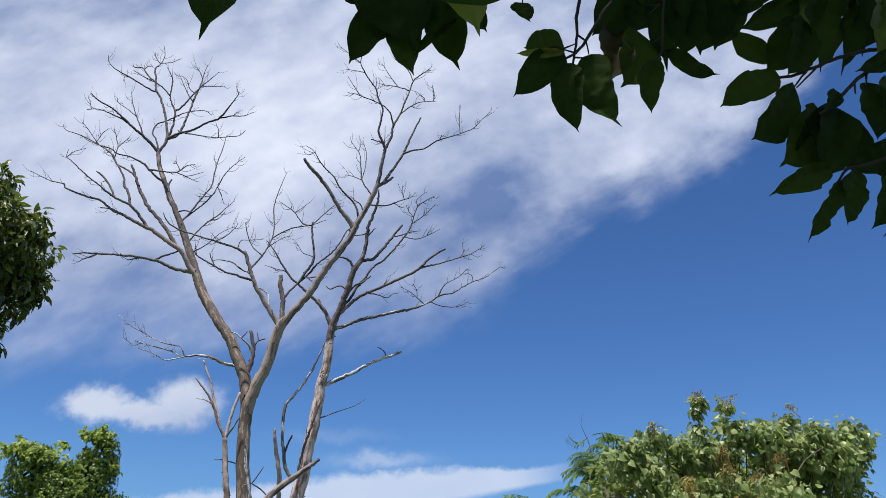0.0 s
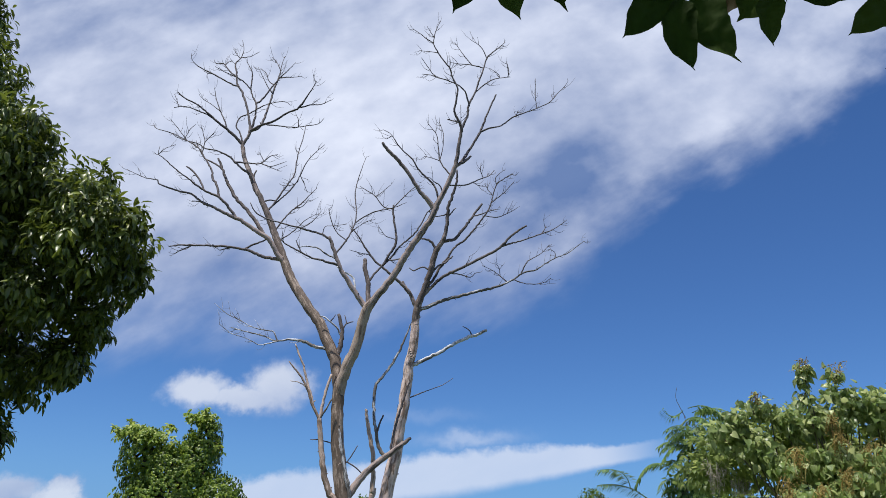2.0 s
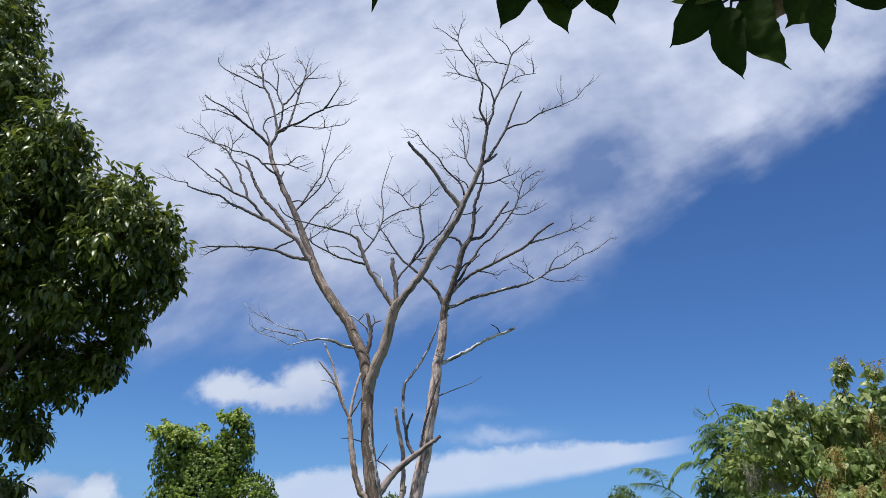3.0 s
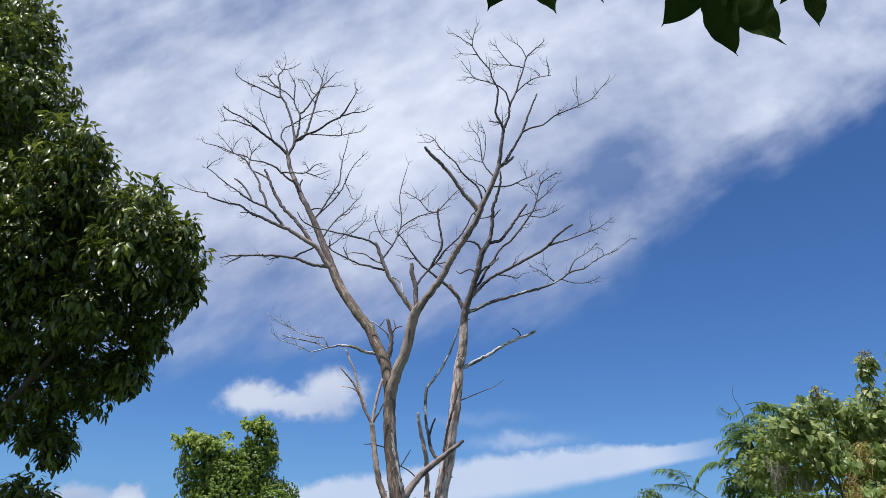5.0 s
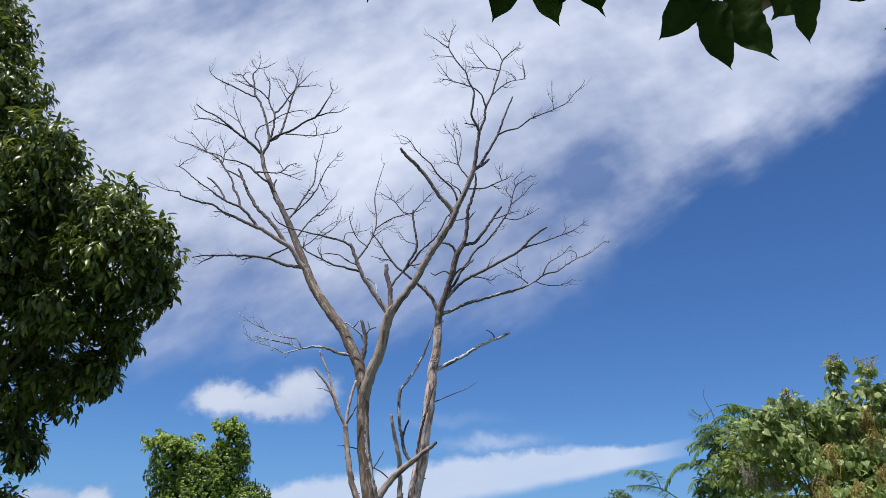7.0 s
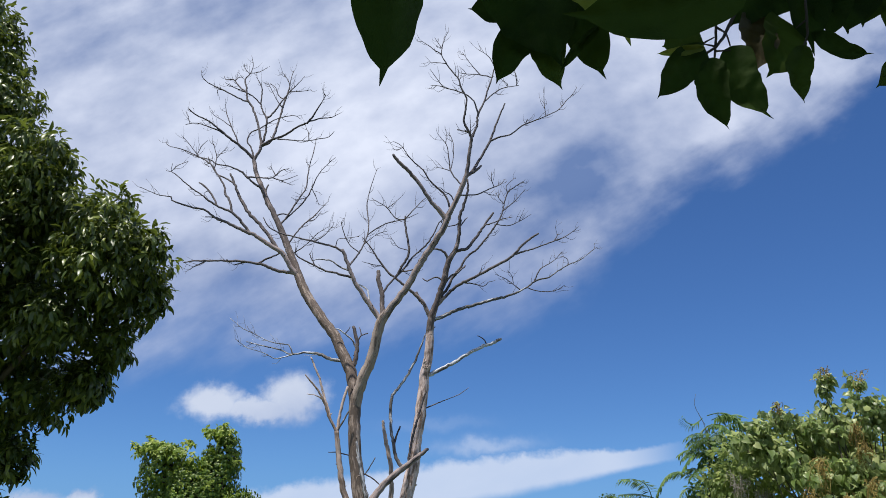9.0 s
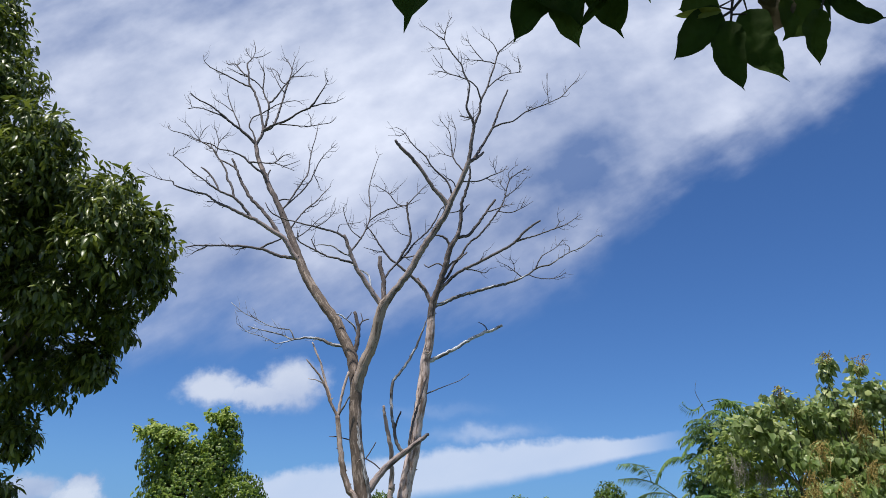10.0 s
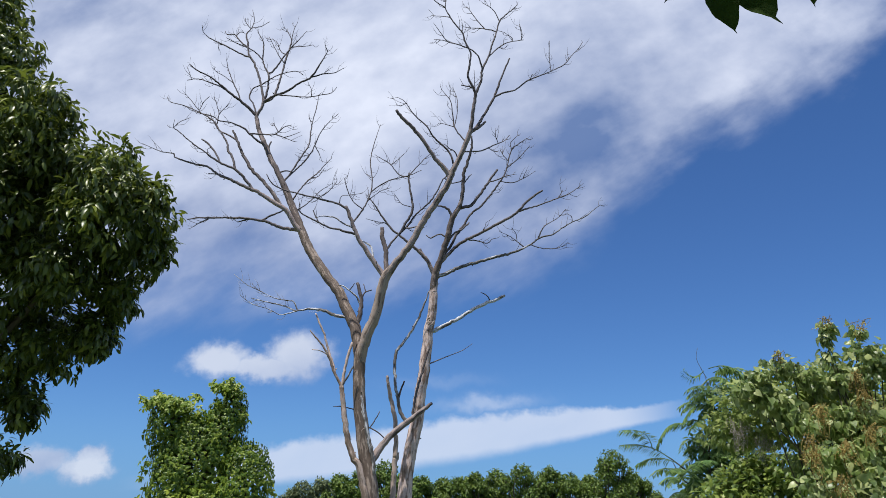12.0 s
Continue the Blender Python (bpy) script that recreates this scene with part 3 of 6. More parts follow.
limb("wcc", "wc", 0.123, 34, (65.0, -13.7, 0.330, 34), (77.3, -14.4, 0.296, 30), (63.5, -14.9, 0.396, 27), (68.8, -14.8, 0.305, 27), (34.6, -15.0, 0.359, 20), (31.7, -14.9, 0.335, 10), (20.8, -14.7, 0.074, 7))
limb("wcca", "wcc", 0.633, 20, (77.2, -5.6, 0.277, 17), (87.0, -5.6, 0.273, 13), (63.9, -5.6, 0.252, 7))
limb("wccb", "wcc", 0.179, 20, (104.9, -15.9, 0.426, 17), (105.3, -16.1, 0.390, 13), (93.6, -17.2, 0.368, 13), (88.8, -17.6, 0.290, 10), (49.4, -19.2, 0.186, 7))
limb("wccba", "wccb", 0.580, 13, (-7.5, 0.0, 0.215, 10), (-29.3, 0.0, 0.125, 7))
limb("wcaa", "wca", 0.382, 28, (37.1, 10.1, 0.198, 28), (23.6, 9.4, 0.358, 21), (24.9, 9.3, 0.216, 21), (26.0, 9.2, 0.265, 18), (30.9, 9.4, 0.236, 14), (29.5, 9.2, 0.423, 7))
limb("waa", "wa", 0.463, 20, (-63.7, -11.6, 0.236, 20), (-71.6, -12.0, 0.212, 17), (-77.6, -12.1, 0.270, 13), (-105.7, -12.3, 0.256, 10))
limb("waaa", "waa", 0.895, 10, (-21.5, 0.0, 0.223, 7), (-25.4, 0.0, 0.176, 7))
limb("wab", "wa", 0.282, 20, (-10.6, 3.3, 0.155, 20), (-26.5, 4.4, 0.375, 17), (-24.2, 4.3, 0.336, 14), (-18.6, 4.3, 0.218, 10), (-15.1, 4.3, 0.216, 7))
limb("waba", "wab", 0.408, 14, (-49.6, 4.6, 0.350, 10), (-55.2, 4.7, 0.283, 7), (-19.0, 4.3, 0.146, 7))
limb("wcd", "wc", 0.534, 24, (-73.2, -17.6, 0.270, 21), (-68.7, -19.0, 0.373, 21), (-71.9, -19.2, 0.217, 17), (-68.1, -19.2, 0.223, 14), (-48.2, -18.6, 0.191, 10), (-11.2, -17.8, 0.172, 7))
limb("wcda", "wcd", 0.490, 14, (-90.8, 0.0, 0.118, 10), (-180.0, 0.0, 0.116, 7))
limb("wce", "wc", 0.633, 21, (-47.1, 6.3, 0.310, 21), (-37.6, 6.2, 0.289, 18), (-84.3, 7.6, 0.197, 14), (-30.1, 6.0, 0.154, 7))
limb("wcea", "wce", 0.554, 14, (30.3, 4.6, 0.150, 11), (94.6, 5.4, 0.113, 7))
limb("wcab", "wca", 0.589, 21, (-43.8, -4.8, 0.276, 18), (-56.6, -5.0, 0.249, 18), (-68.3, -5.2, 0.313, 14), (-60.4, -5.1, 0.307, 7))
limb("wcf", "wc", 0.816, 11, (-37.5, 0.0, 0.220, 11), (-16.1, 0.0, 0.163, 7))
limb("wcg", "wc", 0.823, 11, (77.6, 0.0, 0.242, 11), (55.1, 0.0, 0.212, 7))
limb("wcba", "wcb", 0.609, 18, (-55.4, 4.8, 0.218, 14), (-22.8, 4.1, 0.298, 11), (-47.0, 4.3, 0.222, 7))
limb("wcbb", "wcb", 0.507, 18, (-38.1, -4.9, 0.219, 14), (-28.7, -4.7, 0.273, 11), (-27.3, -4.7, 0.363, 7))
limb("wcbc", "wcb", 0.706, 18, (84.6, 0.0, 0.187, 14), (85.9, 0.0, 0.244, 11), (77.5, 0.0, 0.160, 7))
limb("wcbd", "wcb", 0.794, 15, (5.6, 4.3, 0.237, 11), (8.3, 4.2, 0.247, 7))
limb("wd", "west_limb", 0.490, 60, (-40.2, -9.0, 0.311, 60), (-32.8, -9.2, 0.364, 60), (-58.5, -9.4, 0.291, 54), (-59.2, -9.4, 0.434, 48), (-68.2, -9.5, 0.330, 42), (-66.2, -9.5, 0.336, 36), (-69.5, -9.6, 0.235, 30), (-54.7, -9.3, 0.310, 27), (-82.0, -9.8, 0.300, 24), (-72.3, -9.7, 0.419, 18), (-13.9, -8.9, 0.078, 15), (-84.2, -9.9, 0.248, 12), (-70.4, -9.6, 0.257, 9), (-66.9, -9.6, 0.199, 6))
limb("wda", "wd", 0.196, 48, (-31.8, 12.5, 0.403, 49), (-38.3, 12.6, 0.513, 47), (-43.3, 12.4, 0.344, 44), (-34.0, 12.0, 0.400, 45), (-29.2, 11.7, 0.384, 39), (-23.8, 11.4, 0.372, 33), (-27.8, 11.3, 0.255, 26))
limb("wdaa", "wda", 0.863, 26, (-48.5, 7.5, 0.125, 26), (-59.1, 5.0, 0.288, 20), (-56.3, 5.0, 0.177, 13), (-32.5, 4.6, 0.322, 13), (-25.1, 4.5, 0.231, 7))
limb("wdb", "wd", 0.365, 36, (-38.3, -11.7, 0.305, 36), (-47.0, -12.8, 0.313, 36), (-70.7, -13.2, 0.154, 30), (-68.1, -13.2, 0.197, 27), (-58.7, -13.0, 0.218, 24), (-52.8, -12.9, 0.173, 18), (-58.7, -13.0, 0.217, 18), (-53.5, -12.9, 0.234, 15), (-50.4, -12.8, 0.295, 12), (-56.8, -13.0, 0.104, 9), (8.4, -12.6, 0.178, 6))
limb("wdba", "wdb", 0.921, 9, (38.9, 0.0, 0.170, 9), (62.6, 0.0, 0.244, 6))
limb("wdbb", "wdb", 0.252, 30, (-17.2, 6.6, 0.305, 31), (-35.1, 7.4, 0.223, 31), (-14.7, 7.4, 0.236, 25), (-30.6, 7.2, 0.270, 25), (-35.9, 7.2, 0.195, 22), (-32.3, 7.1, 0.225, 19), (-49.9, 7.3, 0.258, 16), (-58.0, 7.5, 0.261, 13), (-61.8, 7.5, 0.418, 13), (-69.3, 7.7, 0.389, 10), (-32.3, 6.7, 0.177, 7))
limb("wdbba", "wdbb", 0.641, 13, (-38.5, 0.0, 0.233, 10), (-38.6, 0.0, 0.247, 10), (-42.6, 0.0, 0.224, 6))
limb("wdbbb", "wdbb", 0.667, 10, (18.0, 2.6, 0.289, 10), (37.8, 2.8, 0.178, 6))
limb("wdbbc", "wdbb", 0.454, 13, (4.2, 2.0, 0.282, 13), (-16.8, 2.4, 0.237, 10), (-16.8, 2.4, 0.159, 6))
limb("wdbbca", "wdbbc", 0.396, 10, (29.8, 2.8, 0.192, 10), (38.3, 2.9, 0.177, 6))
limb("wdbc", "wdb", 0.401, 24, (-28.2, 7.0, 0.326, 24), (-41.1, 7.4, 0.307, 25), (-52.6, 7.6, 0.185, 19))
limb("wdbca", "wdbc", 0.568, 12, (-113.0, 3.1, 0.092, 6), (170.0, 2.7, 0.191, 6), bare=True)
limb("wdc", "wd", 0.522, 18, (-62.2, -6.0, 0.166, 18), (-89.9, -6.4, 0.225, 12))
limb("we", "west_limb", 0.811, 32, (-28.5, -15.3, 0.315, 32), (-54.2, -15.8, 0.164, 32), (-54.2, -15.8, 0.245, 26), (-47.4, -15.7, 0.182, 26), (-67.7, -16.2, 0.280, 19), (-86.0, -16.5, 0.313, 19), (-58.2, -16.1, 0.153, 16), (-80.5, -16.7, 0.442, 10), (-59.7, -16.3, 0.224, 6))
limb("wea", "we", 0.324, 23, (89.8, 6.8, 0.335, 19), (86.5, 6.0, 0.253, 19), (41.9, 5.6, 0.260, 13), (68.9, 5.9, 0.200, 7))
limb("weaa", "wea", 0.562, 16, (111.1, 5.8, 0.212, 13), (111.1, 5.8, 0.282, 6))
limb("weaaa", "weaa", 0.429, 13, (73.7, 0.0, 0.158, 10), (65.3, 0.0, 0.248, 6), bare=True)
limb("weab", "wea", 0.648, 13, (-29.4, 0.0, 0.166, 10), (-34.0, 0.0, 0.108, 7))
limb("wf", "west_limb", 0.834, 26, (2.2, 7.0, 0.165, 26), (13.5, 7.6, 0.149, 20))
limb("wg", "west_limb", 0.769, 38, (-41.1, 7.2, 0.207, 32), (-20.5, 7.2, 0.167, 26))
limb("wh", "west_limb", 0.699, 25, (28.3, 9.4, 0.328, 25), (21.9, 10.7, 0.349, 22), (24.6, 10.6, 0.328, 19), (19.5, 10.2, 0.212, 20), (0.1, 9.5, 0.383, 17), (3.3, 9.4, 0.341, 13), (7.8, 9.3, 0.351, 13), (3.4, 9.0, 0.443, 7))
limb("wi", "west_limb", 0.703, 19, (36.1, 12.7, 0.624, 19), (27.9, 15.2, 0.344, 19), (17.0, 14.2, 0.333, 16), (13.2, 13.7, 0.405, 13), (26.6, 14.2, 0.380, 10), (34.9, 14.4, 0.361, 7))
limb("wia", "wi", 0.532, 10, (153.9, 5.2, 0.235, 10), (156.9, 5.4, 0.228, 7))
limb("wib", "wi", 0.409, 10, (-109.6, -5.4, 0.146, 10), (-93.2, -5.9, 0.153, 6))
limb("wj", "west_limb", 0.743, 19, (70.0, 4.7, 0.165, 19), (92.7, 6.0, 0.139, 16), bare=True)
limb("wk", "west_limb", 0.618, 22, (24.0, 13.6, 0.455, 19), (31.8, 16.0, 0.306, 19), (38.2, 16.1, 0.275, 16), (30.0, 15.3, 0.266, 13), (32.2, 15.2, 0.278, 7))
limb("wka", "wk", 0.516, 13, (74.6, 3.0, 0.154, 10), (31.8, 2.8, 0.259, 6))
limb("wl", "west_limb", 0.582, 18, (52.5, 9.6, 0.248, 15), (41.1, 11.9, 0.253, 12), (34.7, 11.5, 0.289, 9), (49.3, 11.8, 0.309, 6))
limb("wm", "west_limb", 0.509, 48, (-87.5, -12.3, 0.297, 42), (-82.9, -13.4, 0.180, 42), (-68.8, -13.3, 0.259, 36), (-83.0, -13.5, 0.238, 30), (-89.4, -13.6, 0.348, 30), (-93.9, -13.8, 0.342, 24), (-96.2, -13.9, 0.282, 24), (-96.3, -14.1, 0.224, 18), (-108.3, -14.2, 0.192, 12))
limb("wma", "wm", 0.812, 18, (-125.2, -3.3, 0.163, 18), (-116.5, -3.3, 0.121, 12), (-136.2, -3.3, 0.073, 9))
limb("wmb", "wm", 0.464, 18, (-105.2, -3.4, 0.113, 18), (-106.1, -3.2, 0.154, 12))
limb("wmc", "wm", 0.367, 24, (55.6, 6.4, 0.173, 24), (62.3, 6.4, 0.191, 21), (55.3, 6.3, 0.204, 18))
limb("ea", "east_limb", 0.215, 59, (-35.8, -6.1, 0.380, 54), (-34.0, -6.8, 0.307, 52), (-33.9, -6.7, 0.269, 49), (-23.1, -6.6, 0.308, 47), (-19.8, -6.5, 0.219, 44), (-24.4, -6.5, 0.177, 39))
limb("eaa", "ea", 0.973, 28, (-64.8, -10.3, 0.206, 25), (-77.4, -10.5, 0.285, 22), (-79.8, -10.6, 0.281, 19), (-77.5, -10.6, 0.283, 17), (-79.3, -10.6, 0.224, 17), (-63.2, -10.5, 0.252, 14), (-32.3, -10.0, 0.227, 11))
limb("eaaa", "eaa", 0.343, 11, (58.2, -3.3, 0.190, 11), (41.6, -3.3, 0.238, 8), (28.0, -3.3, 0.109, 6))
limb("eaab", "eaa", 0.100, 11, (17.3, -2.9, 0.178, 8), (83.1, -3.4, 0.169, 8), (82.9, -3.4, 0.248, 6))
limb("eab", "ea", 0.631, 27, (-79.8, -14.1, 0.326, 25), (-80.5, -14.5, 0.223, 22), (-66.7, -14.6, 0.242, 19), (-66.8, -14.6, 0.241, 16), (-55.7, -14.5, 0.163, 14), (-1.8, -14.2, 0.177, 5))
limb("eaba", "eab", 0.559, 14, (-29.8, 0.0, 0.150, 14), (-23.7, 0.0, 0.130, 11))
limb("eac", "ea", 0.715, 19, (-63.9, 7.1, 0.253, 19), (-53.1, 9.1, 0.228, 17), (-77.2, 9.6, 0.242, 14), (-97.9, 10.0, 0.176, 6), silver=True, bare=True)
limb("ead", "ea", 0.265, 22, (-3.4, 11.2, 0.197, 22), (-29.4, 12.0, 0.182, 22), (-57.5, 12.5, 0.214, 17), (-48.0, 12.1, 0.166, 14), silver=True, bare=True)
limb("eae", "ea", 0.775, 22, (29.1, 12.3, 0.319, 20), (23.3, 12.1, 0.274, 17), (14.3, 11.6, 0.261, 17), (0.8, 11.1, 0.313, 14), (-9.0, 10.7, 0.367, 15), (1.2, 10.6, 0.297, 12), (10.2, 10.6, 0.465, 9), (12.4, 10.4, 0.320, 6))
limb("eaea", "eae", 0.317, 14, (46.7, 6.2, 0.235, 14), (57.5, 6.4, 0.265, 14), (72.1, 6.5, 0.360, 12), (62.7, 6.3, 0.323, 6))
limb("eaeb", "eae", 0.148, 14, (-49.4, -6.7, 0.271, 11), (-24.5, -6.4, 0.297, 11), (-14.8, -6.3, 0.209, 8))
limb("eaec", "eae", 0.227, 11, (49.1, -6.7, 0.177, 8), (55.8, -6.7, 0.204, 8), (76.5, -6.7, 0.176, 6))
limb("wn", "west_limb", 0.126, 44, (-28.5, 13.8, 0.300, 44), (-73.5, 12.9, 0.314, 42), (-63.6, 12.5, 0.276, 37), (-79.8, 12.7, 0.310, 25), (-93.3, 13.0, 0.304, 20), (-66.2, 12.1, 0.279, 17), (-74.1, 12.2, 0.397, 14), (-72.5, 11.9, 0.408, 9), silver=True)
limb("wna", "wn", 0.569, 17, (-28.7, 3.0, 0.215, 14), (-77.9, 3.2, 0.121, 14), (-77.9, 3.1, 0.303, 11), (-63.3, 3.0, 0.413, 9), (-63.3, 3.0, 0.278, 9), (-50.8, 2.9, 0.337, 6), silver=True)
limb("wnb", "wn", 0.558, 14, (-105.6, 3.3, 0.234, 14), (-97.1, 3.3, 0.172, 11), (-63.5, 3.1, 0.271, 9), (-71.2, 3.1, 0.382, 9), (-54.2, 3.0, 0.314, 6), silver=True)
limb("wnaa", "wna", 0.606, 9, (-51.9, 2.9, 0.130, 6), (-33.2, 2.9, 0.103, 6), bare=True)
limb("wo", "west_limb", 0.133, 50, (15.1, 8.2, 0.310, 50), (0.4, 9.4, 0.308, 48), (-12.8, 9.1, 0.218, 45), (-19.1, 9.0, 0.175, 40))
limb("woa", "wo", 0.489, 22, (-27.5, -9.2, 0.213, 20), (-51.9, -10.2, 0.176, 20), (-53.1, -10.2, 0.145, 17), (-80.1, -10.3, 0.103, 11), silver=True, bare=True)
limb("woaa", "woa", 0.623, 14, (37.4, 0.0, 0.113, 11), (27.5, 0.0, 0.067, 8), bare=True)
limb("wob", "wo", 0.611, 17, (19.5, 9.5, 0.174, 17), (64.3, 10.1, 0.160, 14), bare=True)
limb("woba", "wob", 0.593, 14, (-15.4, 3.0, 0.103, 11), (-17.8, 3.1, 0.089, 9), bare=True)
limb("eb", "east_limb", 0.224, 54, (-6.8, 9.7, 0.240, 55), (-4.7, 9.1, 0.315, 52), (-15.0, 8.9, 0.265, 50), (-5.4, 8.8, 0.248, 45))
limb("eba", "eb", 0.490, 25, (29.7, 12.5, 0.271, 25), (35.7, 12.6, 0.221, 25), (37.9, 12.4, 0.268, 23), (30.4, 12.0, 0.327, 20), (42.4, 12.1, 0.340, 20), (30.7, 11.5, 0.340, 18), (22.5, 11.1, 0.367, 15), (41.5, 11.5, 0.145, 12))
limb("ebaa", "eba", 0.216, 28, (26.0, 6.1, 0.316, 28), (26.4, 6.0, 0.219, 31), (1.9, 5.8, 0.197, 29), (-8.9, 5.7, 0.269, 26), (-8.9, 5.6, 0.274, 23), (-1.6, 5.5, 0.206, 23))
limb("ebaaa", "ebaa", 0.965, 15, (37.9, 5.9, 0.336, 12), (39.0, 5.8, 0.277, 9), (55.7, 6.0, 0.187, 6))
limb("ebaab", "ebaa", 0.944, 15, (-83.9, -9.9, 0.202, 15), (-40.3, -9.6, 0.281, 12), (-57.6, -9.8, 0.213, 9), (-59.8, -9.8, 0.180, 6))
limb("ebaaba", "ebaab", 0.551, 9, (51.2, 0.0, 0.147, 9), (45.0, 0.0, 0.243, 6))
limb("ebaac", "ebaa", 0.448, 11, (-74.9, -6.4, 0.211, 9), (-38.6, -6.4, 0.152, 6), (-34.9, -6.3, 0.146, 6))
limb("ebab", "eba", 0.292, 17, (89.7, -13.3, 0.155, 17), (78.3, -13.7, 0.167, 14))
limb("ec", "east_limb", 0.492, 55, (-37.7, -13.5, 0.284, 50), (-42.5, -14.2, 0.221, 47), (-35.3, -14.1, 0.338, 44), (-38.1, -14.0, 0.280, 44), (-46.8, -14.1, 0.236, 42), (-46.8, -14.1, 0.205, 39), (-34.7, -13.9, 0.122, 33))
limb("ed", "east_limb", 0.515, 25, (-16.2, -4.8, 0.323, 22), (-43.6, -5.2, 0.245, 22), (-43.6, -5.2, 0.246, 20), (-29.1, -5.0, 0.236, 17), (-47.7, -5.2, 0.232, 14), (-41.2, -5.1, 0.210, 14), (-32.3, -4.9, 0.263, 9), (-59.5, -5.2, 0.187, 6))
limb("eda", "ed", 0.883, 9, (-122.6, 0.0, 0.130, 6), (-60.4, 0.0, 0.106, 6))
limb("ee", "east_limb", 0.697, 28, (19.9, 5.4, 0.371, 28), (7.2, 5.2, 0.320, 26), (22.5, 5.3, 0.288, 23), (15.3, 5.1, 0.388, 21), (16.5, 5.0, 0.319, 18), (14.5, 4.9, 0.321, 18), (37.9, 5.2, 0.204, 15), (42.6, 5.3, 0.223, 12), (40.7, 5.2, 0.196, 6))
limb("eea", "ee", 0.757, 12, (-22.5, -5.8, 0.234, 12), (-41.9, -6.0, 0.178, 9), (-58.3, -6.2, 0.170, 6))
limb("eeb", "ee", 0.653, 15, (-84.2, -12.1, 0.278, 12), (-94.5, -12.9, 0.306, 9), (-88.7, -13.1, 0.146, 6))
limb("eeba", "eeb", 0.343, 12, (-36.3, 0.0, 0.241, 12), (-31.8, 0.0, 0.222, 9), (-29.9, 0.0, 0.237, 6))
limb("eec", "ee", 0.387, 15, (38.9, 10.4, 0.339, 15), (50.5, 11.1, 0.291, 12), (71.3, 12.0, 0.356, 9))
limb("eeca", "eec", 0.946, 9, (5.5, 0.0, 0.196, 9), (-13.6, 0.0, 0.224, 6))
limb("eecb", "eec", 0.729, 9, (3.4, 0.0, 0.086, 9), (-47.8, 0.0, 0.235, 6))
limb("eed", "ee", 0.251, 20, (-17.5, -17.3, 0.308, 17), (-56.0, -17.7, 0.220, 17), (-76.5, -17.5, 0.249, 14), (-84.2, -17.4, 0.217, 11), (-41.3, -17.8, 0.219, 9), (-38.1, -17.7, 0.254, 6))
limb("eeda", "eed", 0.678, 9, (-73.3, 0.0, 0.143, 9), (-84.3, 0.0, 0.138, 6))
limb("ef", "east_limb", 0.937, 12, (-54.6, 0.0, 0.190, 12), (-45.7, 0.0, 0.163, 9), (-53.0, 0.0, 0.191, 6))
limb("eg", "east_limb", 0.909, 12, (-81.0, 0.0, 0.138, 9), (-83.7, 0.0, 0.255, 6))
limb("eh", "east_limb", 0.952, 9, (-28.2, 5.1, 0.182, 9), (-24.4, 5.1, 0.173, 6))
limb("ei", "east_limb", 0.697, 17, (-11.6, 5.5, 0.180, 17), (-63.1, 6.3, 0.140, 14), (-72.7, 6.5, 0.119, 14))
limb("ej", "east_limb", 0.704, 11, (-1.2, 10.3, 0.305, 9), (-1.2, 10.1, 0.311, 6))
limb("ek", "east_limb", 0.600, 39, (35.6, 14.1, 0.343, 34), (23.8, 13.3, 0.399, 32), (24.3, 13.0, 0.464, 29), (17.2, 12.4, 0.554, 24), (19.2, 12.0, 0.636, 18))
limb("eka", "ek", 0.064, 34, (53.3, 11.8, 0.207, 34), (37.6, 11.3, 0.156, 23))
limb("ekb", "ek", 0.503, 23, (61.2, 6.3, 0.233, 20), (70.2, 6.1, 0.255, 18), (47.1, 5.6, 0.338, 18), (62.0, 5.8, 0.279, 15), (62.4, 5.8, 0.323, 12), (57.3, 5.6, 0.331, 12), (37.2, 5.1, 0.333, 9), (40.2, 5.1, 0.208, 9), (30.8, 4.9, 0.221, 6))
limb("ekba", "ekb", 0.566, 9, (-3.5, 0.0, 0.327, 9), (2.8, 0.0, 0.435, 6))
limb("ekbb", "ekb", 0.361, 12, (21.4, 0.0, 0.144, 9))
limb("el", "east_limb", 0.582, 19, (-35.8, 5.5, 0.264, 17), (-25.5, 5.7, 0.183, 17), (-7.8, 5.5, 0.251, 14), (-5.6, 5.4, 0.353, 11), (-29.4, 5.6, 0.166, 9), (-33.7, 5.6, 0.211, 6))
limb("ela", "el", 0.294, 11, (-72.4, -6.7, 0.167, 8), (-81.0, -6.7, 0.172, 6))
limb("elb", "el", 0.313, 11, (10.2, 5.5, 0.324, 9), (0.2, 5.4, 0.353, 9), (-17.8, 5.4, 0.303, 6))
limb("em", "east_limb", 0.557, 17, (81.3, 13.6, 0.181, 17), (77.2, 16.7, 0.218, 17), (56.0, 15.3, 0.289, 14), (58.5, 15.2, 0.285, 11), (37.8, 13.9, 0.205, 6))
limb("ema", "em", 0.705, 9, (-16.5, 0.0, 0.188, 9), (5.1, 0.0, 0.170, 6))
limb("emb", "em", 0.486, 8, (126.3, 0.0, 0.137, 8), (97.9, 0.0, 0.090, 6))
limb("en", "east_limb", 0.536, 14, (-26.2, -14.3, 0.182, 14), (-62.5, -14.2, 0.129, 11), (-51.0, -14.2, 0.118, 8), (-97.7, -13.7, 0.080, 6))
